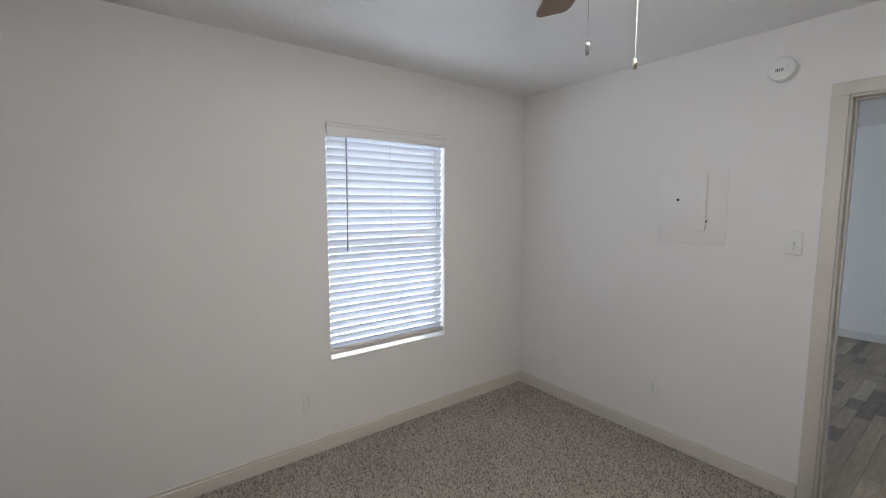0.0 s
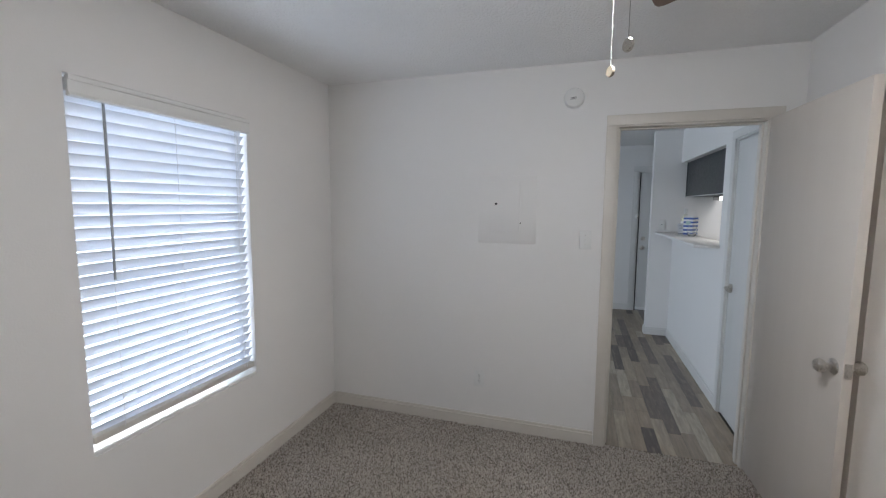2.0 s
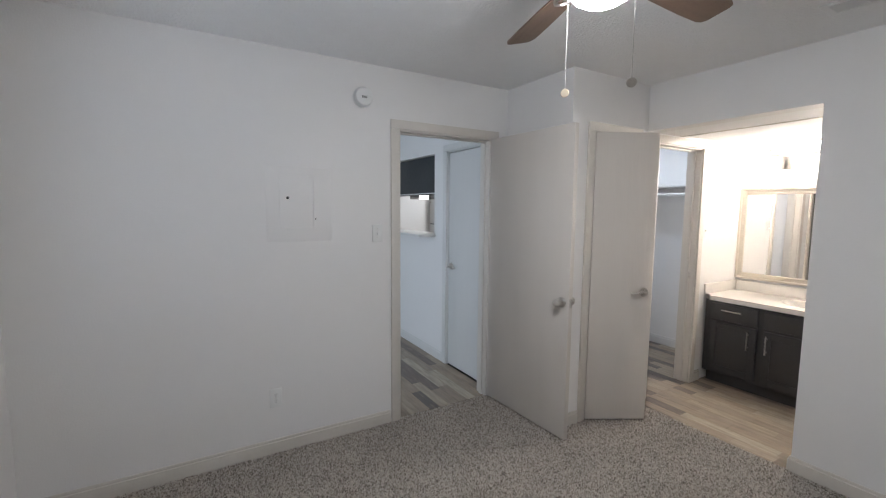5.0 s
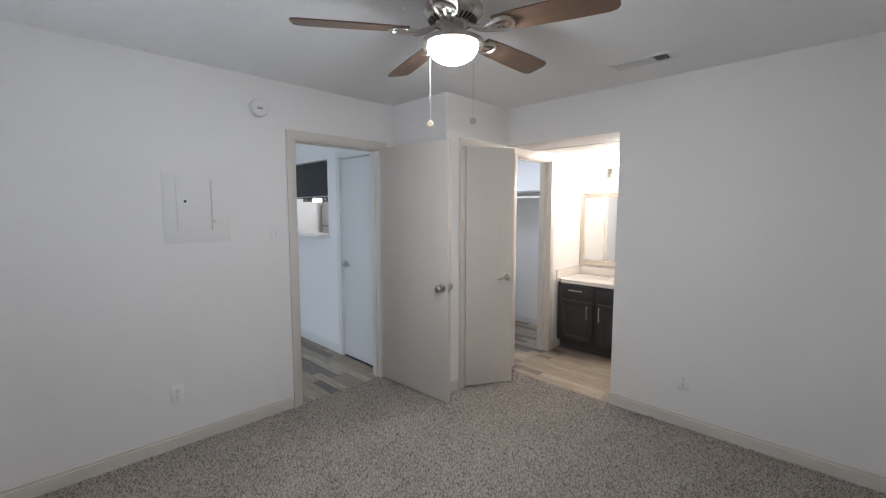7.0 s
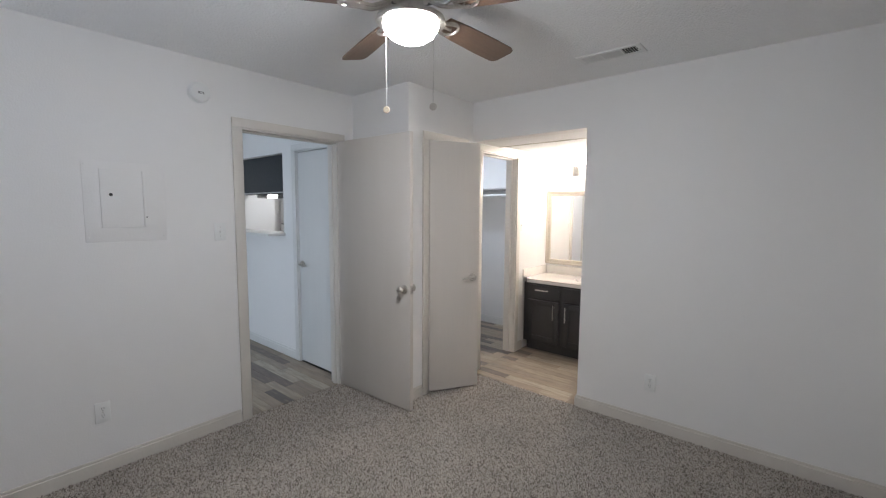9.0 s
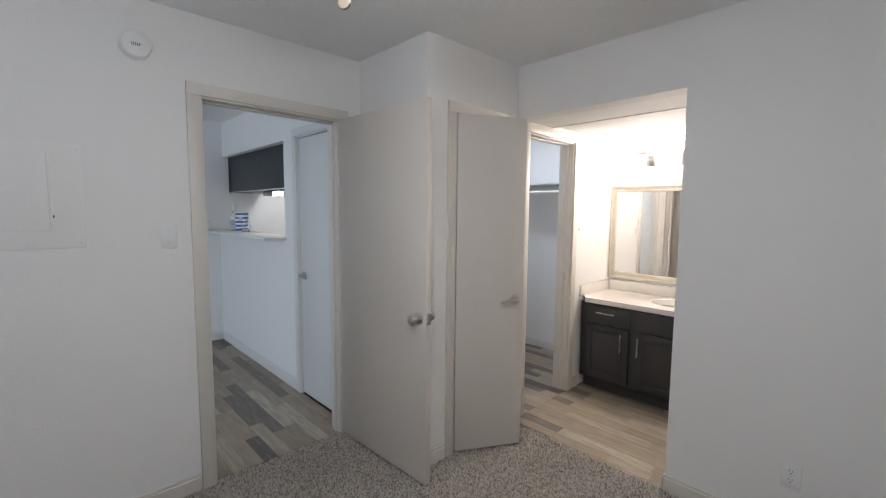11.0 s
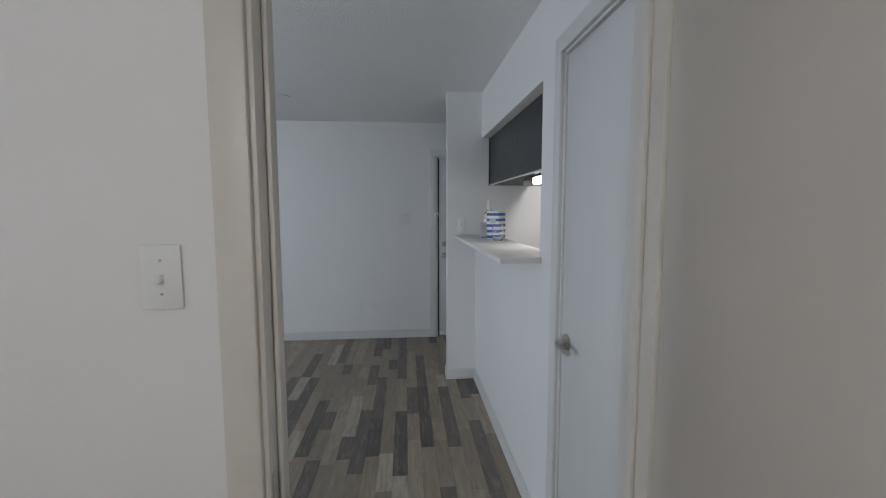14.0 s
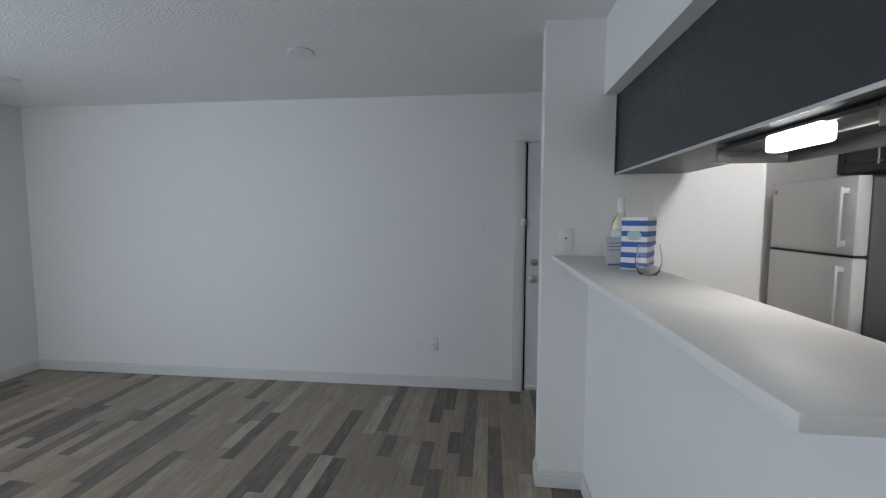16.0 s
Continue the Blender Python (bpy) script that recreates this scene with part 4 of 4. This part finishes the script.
part("badge", lathe([(0, 0), (0.014, 0), (0.014, 0.002), (0, 0.002)], 20, pose(0.285, 0.0, 1.60, -90)), NICKEL, fridge, "small round badge")
for s in (-0.3, 0.3):
    part("foot", cyl(bmesh.new(), s, -0.12, 0, 0.02, 0.02, n=12), BLACK, fridge)

upper = thing("upper_cabinet", 5.90, -2.42, 1.72, "charcoal wall cabinet above the refrigerator", "cabinet")
part("body", boxes((-0.55, 0.55, 0, 0.33, 0, 0.42), bevel=0.002), DARK, upper)
for k, (x0, x1) in enumerate(((-0.547, -0.184), (-0.181, 0.182), (0.185, 0.547))):
    shaker("door", x0, x1, 0.004, 0.416, 0.331, upper, DARK, ((x0 + 0.035) if k != 1 else (x1 - 0.035), 0.10, True, 0.13))
base = thing("base_cabinet", 4.98, -2.09, 0, "charcoal base cabinet beside the refrigerator", "cabinet")
part("body", boxes((-0.64, 0.64, -0.32, 0.27, 0.10, 0.885), bevel=0.002), DARK, base)
part("toe_kick", boxes((-0.63, 0.63, -0.32, 0.21, 0, 0.10)), BLACK, base)
for k in range(3):
    shaker("door", -0.635 + k * 0.424, -0.215 + k * 0.424, 0.12, 0.86, 0.271, base, DARK, (-0.25 + k * 0.424, 0.72, True, 0.13))
worktop = thing("kitchen_worktop", 4.98, -2.09, 0.885, "white quartz kitchen worktop beside the refrigerator", "countertop")
part("slab", boxes((-0.645, 0.645, -0.325, 0.315, 0, 0.036), bevel=0.004), QUARTZ, worktop)

# ---- things on the bar ----
BARZ = 1.246
bag = thing("gift_bag", 5.08, -0.388, BARZ, "blue and white striped paper gift bag with tissue", "gift bag", rz=-32)
bm = bmesh.new()
bw, bd, bh = 0.068, 0.045, 0.199
box(bm, -bw, bw, -bd, -bd + 0.001, 0, bh), box(bm, -bw, bw, bd - 0.001, bd, 0, bh)
box(bm, -bw, -bw + 0.001, -bd, bd, 0, bh), box(bm, bw - 0.001, bw, -bd, bd, 0, bh), box(bm, -bw, bw, -bd, bd, 0, 0.0015)
part("paper_body", bm, PAPER_WHITE, bag)
for k in range(5):
    z0 = 0.010 + k * 0.0395
    part("stripe", boxes((-bw - 0.0008, bw + 0.0008, -bd - 0.0008, -bd + 0.0002, z0, z0 + 0.0195), (-bw - 0.0008, bw + 0.0008, bd - 0.0002, bd + 0.0008, z0, z0 + 0.0195),
                         (-bw - 0.0008, -bw + 0.0002, -bd, bd, z0, z0 + 0.0195), (bw - 0.0002, bw + 0.0008, -bd, bd, z0, z0 + 0.0195)), PAPER_BLUE, bag, "blue stripe")
seal = lathe([(0, 0), (0.030, 0), (0.030, 0.0015), (0, 0.0015)], 28, pose(-bw - 0.001, 0.0, 0.132, 0, -90, 0) @ Matrix.Diagonal((0.62, 0.85, 1, 1)))
part("seal", seal, TEAL, bag, "pale oval sticker")
for s in (-1, 1):
    part("handle", tube([(-0.03, s * (bd - 0.004), bh - 0.02), (-0.028, s * (bd - 0.006), bh + 0.045), (0, s * (bd - 0.008), bh + 0.07), (0.028, s * (bd - 0.006), bh + 0.045), (0.03, s * (bd - 0.004), bh - 0.02)], 0.0016, 6), PAPER_WHITE, bag, "white cord handle")
bottle = thing("wine_bottle", 5.245, -0.368, BARZ, "clear wine bottle with pale label and cap", "bottle")
part("glass_body", lathe([(0, 0.0), (0.035, 0.0), (0.037, 0.004), (0.037, 0.160), (0.032, 0.184), (0.016, 0.210), (0.014, 0.232), (0, 0.232)], 28), BOTTLE_GLASS, bottle)
part("label", lathe([(0.0374, 0.06), (0.0376, 0.06), (0.0376, 0.145), (0.0374, 0.145)], 28), PAPER_WHITE, bottle, "white paper label")
part("label_band", lathe([(0.0378, 0.075), (0.0380, 0.075), (0.0380, 0.095), (0.0378, 0.095)], 28), PAPER_BLUE, bottle, "blue label band")
part("capsule", lathe([(0.0145, 0.216), (0.0155, 0.216), (0.0150, 0.279), (0, 0.280)], 24), PAPER_WHITE, bottle, "white capsule")
card = thing("greeting_card", 5.12, -0.325, BARZ, "small white printed card leaning on the bag", "card", rz=-78)
lean = pose(0, 0, 0, -16, 0, 0)
part("sheet", box(bmesh.new(), -0.045, 0.045, -0.001, 0.001, 0.0, 0.125, m=lean), PAPER_WHITE, card)
part("text_bar", box(bmesh.new(), -0.042, 0.042, -0.0018, -0.0011, 0.008, 0.016, m=lean), INK, card, "grey printed line")
for k in range(3):
    part("text_bar", box(bmesh.new(), -0.028, 0.028, -0.0018, -0.0011, 0.07 + k * 0.014, 0.073 + k * 0.014, m=lean), INK, card, "thin grey printed line")


def wine_glass(x, y, label):
    g = thing("stemless_glass", x, y, BARZ, label, "glass", "stemless glasses")
    part("bowl", lathe([(0, 0.0), (0.026, 0.0), (0.036, 0.015), (0.043, 0.045), (0.041, 0.075), (0.034, 0.108), (0.0325, 0.108), (0.039, 0.075), (0.041, 0.045), (0.034, 0.017), (0.022, 0.006), (0, 0.006)], 32), GLASS, g)


wine_glass(4.90, -0.362, "clear stemless wine glass in front of the bag")

# ---- floors: carpet ----
structure("carpet_base", boxes((XW, XE + 0.02, YST, YN, -0.012, -0.002), (XW, XS, YS, YST, -0.012, -0.002)), BACKING, "carpet backing", "carpet")


def tufts(name, rects, step, label):
    rng = np.random.default_rng(5)
    pts = []
    for x0, x1, y0, y1 in rects:
        gx, gy = np.meshgrid(np.arange(x0, x1, step), np.arange(y0, y1, step))
        pts.append(np.stack([gx.ravel(), gy.ravel()], 1))
    p = np.concatenate(pts) + rng.uniform(-0.45, 0.45, (sum(len(q) for q in pts), 2)) * step
    n = len(p)
    a = rng.uniform(0, 2 * np.pi, n)
    r = rng.uniform(0.75, 1.25, n) * step * 0.78
    h = rng.uniform(0.003, 0.010, n)
    lean_v = rng.normal(0, 0.003, (n, 2))
    v = np.zeros((n, 6, 3))
    for k in range(3):
        v[:, k, 0] = p[:, 0] + r * np.cos(a + k * 2.094)
        v[:, k, 1] = p[:, 1] + r * np.sin(a + k * 2.094)
        v[:, k, 2] = -0.004
        v[:, 3 + k, 0] = p[:, 0] + lean_v[:, 0] + 0.62 * r * np.cos(a + 0.5 + k * 2.094)
        v[:, 3 + k, 1] = p[:, 1] + lean_v[:, 1] + 0.62 * r * np.sin(a + 0.5 + k * 2.094)
        v[:, 3 + k, 2] = h * rng.uniform(0.6, 1.1, n)
    tri = np.array([[0, 1, 4], [0, 4, 3], [1, 2, 5], [1, 5, 4], [2, 0, 3], [2, 3, 5], [3, 4, 5]])
    faces = (tri[None] + 6 * np.arange(n)[:, None, None]).reshape(-1, 3)
    me = bpy.data.meshes.new(name)
    me.vertices.add(n * 6)
    me.vertices.foreach_set("co", v.ravel())
    me.loops.add(faces.size)
    me.loops.foreach_set("vertex_index", faces.ravel().astype(np.int32))
    me.polygons.add(len(faces))
    me.polygons.foreach_set("loop_start", np.arange(0, faces.size, 3, dtype=np.int32))
    me.polygons.foreach_set("use_smooth", np.ones(len(faces), dtype=bool))
    me.update(calc_edges=True)
    me.materials.append(CARPET)
    return tagged(new(name, me), label, "carpet", kind="stuff")


tufts("carpet", [(XW + 0.01, XS, YS + 0.005, YN - 0.01), (XS, XE + 0.015, YST + 0.01, YN - 0.01)], 0.0062, "beige and grey speckled frieze carpet")

# ---- floors: planks ----


def plank_floor(name, rects, near, label, seed, w=0.084):
    """Strips along x in staggered lengths; those inside near are pieces of their own."""
    rng = random.Random(seed)
    floor = structure(name, boxes(*[(x0, x1, y0, y1, -0.011, -0.0045) for x0, x1, y0, y1 in rects]), BLACK, label, "floor")
    shared = {}
    rest = []
    count = 0
    for x0, x1, y0, y1 in rects:
        y = y0
        while y < y1 - 0.004:
            wy = min(w, y1 - y)
            x = x0
            first = True
            while x < x1 - 0.004:
                n = rng.choice((0.25, 0.35, 0.45, 0.6, 0.75, 0.9))
                if first:
                    n *= rng.uniform(0.3, 1)
                    first = False
                n = min(n, x1 - x)
                if x1 - x - n < 0.08:
                    n = x1 - x
                key = (round(n, 2), round(wy, 3)) if n in (0.25, 0.35, 0.45, 0.6, 0.75, 0.9) else None
                cx, cy = x + n / 2, y + wy / 2
                if near[0] < cx < near[1] and near[2] < cy < near[3] and count < 300:
                    me = shared.get(key)
                    if me is None:
                        bm = bmesh.new()
                        box(bm, -n / 2 + 0.0004, n / 2 - 0.0004, -wy / 2 + 0.0004, wy / 2 - 0.0004, -0.005, 0.0, 0.0006, 1)
                        me = bpy.data.meshes.new("plank")
                        bm.to_mesh(me)
                        bm.free()
                        me.materials.append(PLANK)
                        if key:
                            shared[key] = me
                    o = new("plank", me)
                    o.parent = floor
                    o.location = (cx, cy, 0)
                    count += 1
                else:
                    rest.append((x + 0.0004, x + n - 0.0004, y + 0.0004, y + wy - 0.0004))
                x += n
            y += wy
    if rest:
        vs, fs = [], []
        for a, b, c, d in rest:
            k = len(vs)
            vs += [(a, c, 0), (b, c, 0), (b, d, 0), (a, d, 0), (a, c, -0.005), (b, c, -0.005), (b, d, -0.005), (a, d, -0.005)]
            fs += [(k, k + 1, k + 2, k + 3), (k, k + 4, k + 5, k + 1), (k + 1, k + 5, k + 6, k + 2), (k + 2, k + 6, k + 7, k + 3), (k + 3, k + 7, k + 4, k)]
        me = bpy.data.meshes.new("far_planks")
        me.from_pydata(vs, [], fs)
        me.materials.append(PLANK)
        o = tagged(new("far_planks", me), "grey-brown wood-look planks", kind="stuff")
        o.parent = floor
    return floor


plank_floor("floor_living", [(XE + 0.022, XL + 0.03, YK, YL), (XC + 0.12, XL + 0.03, -1.02, YK), (3.84, XC, -2.42, YK - 0.12), (XC, 6.46, -2.42, -1.14)],
            (2.9, 6.9, -0.35, 2.6), "grey-brown wood-look plank floor", 3)
plank_floor("floor_alcove", [(0.98, XS + 0.001, YV, YS), (XS + 0.001, 3.60, -2.76, -1.27)], (0.9, 3.6, -2.8, -1.1), "light wood-look plank floor", 8)
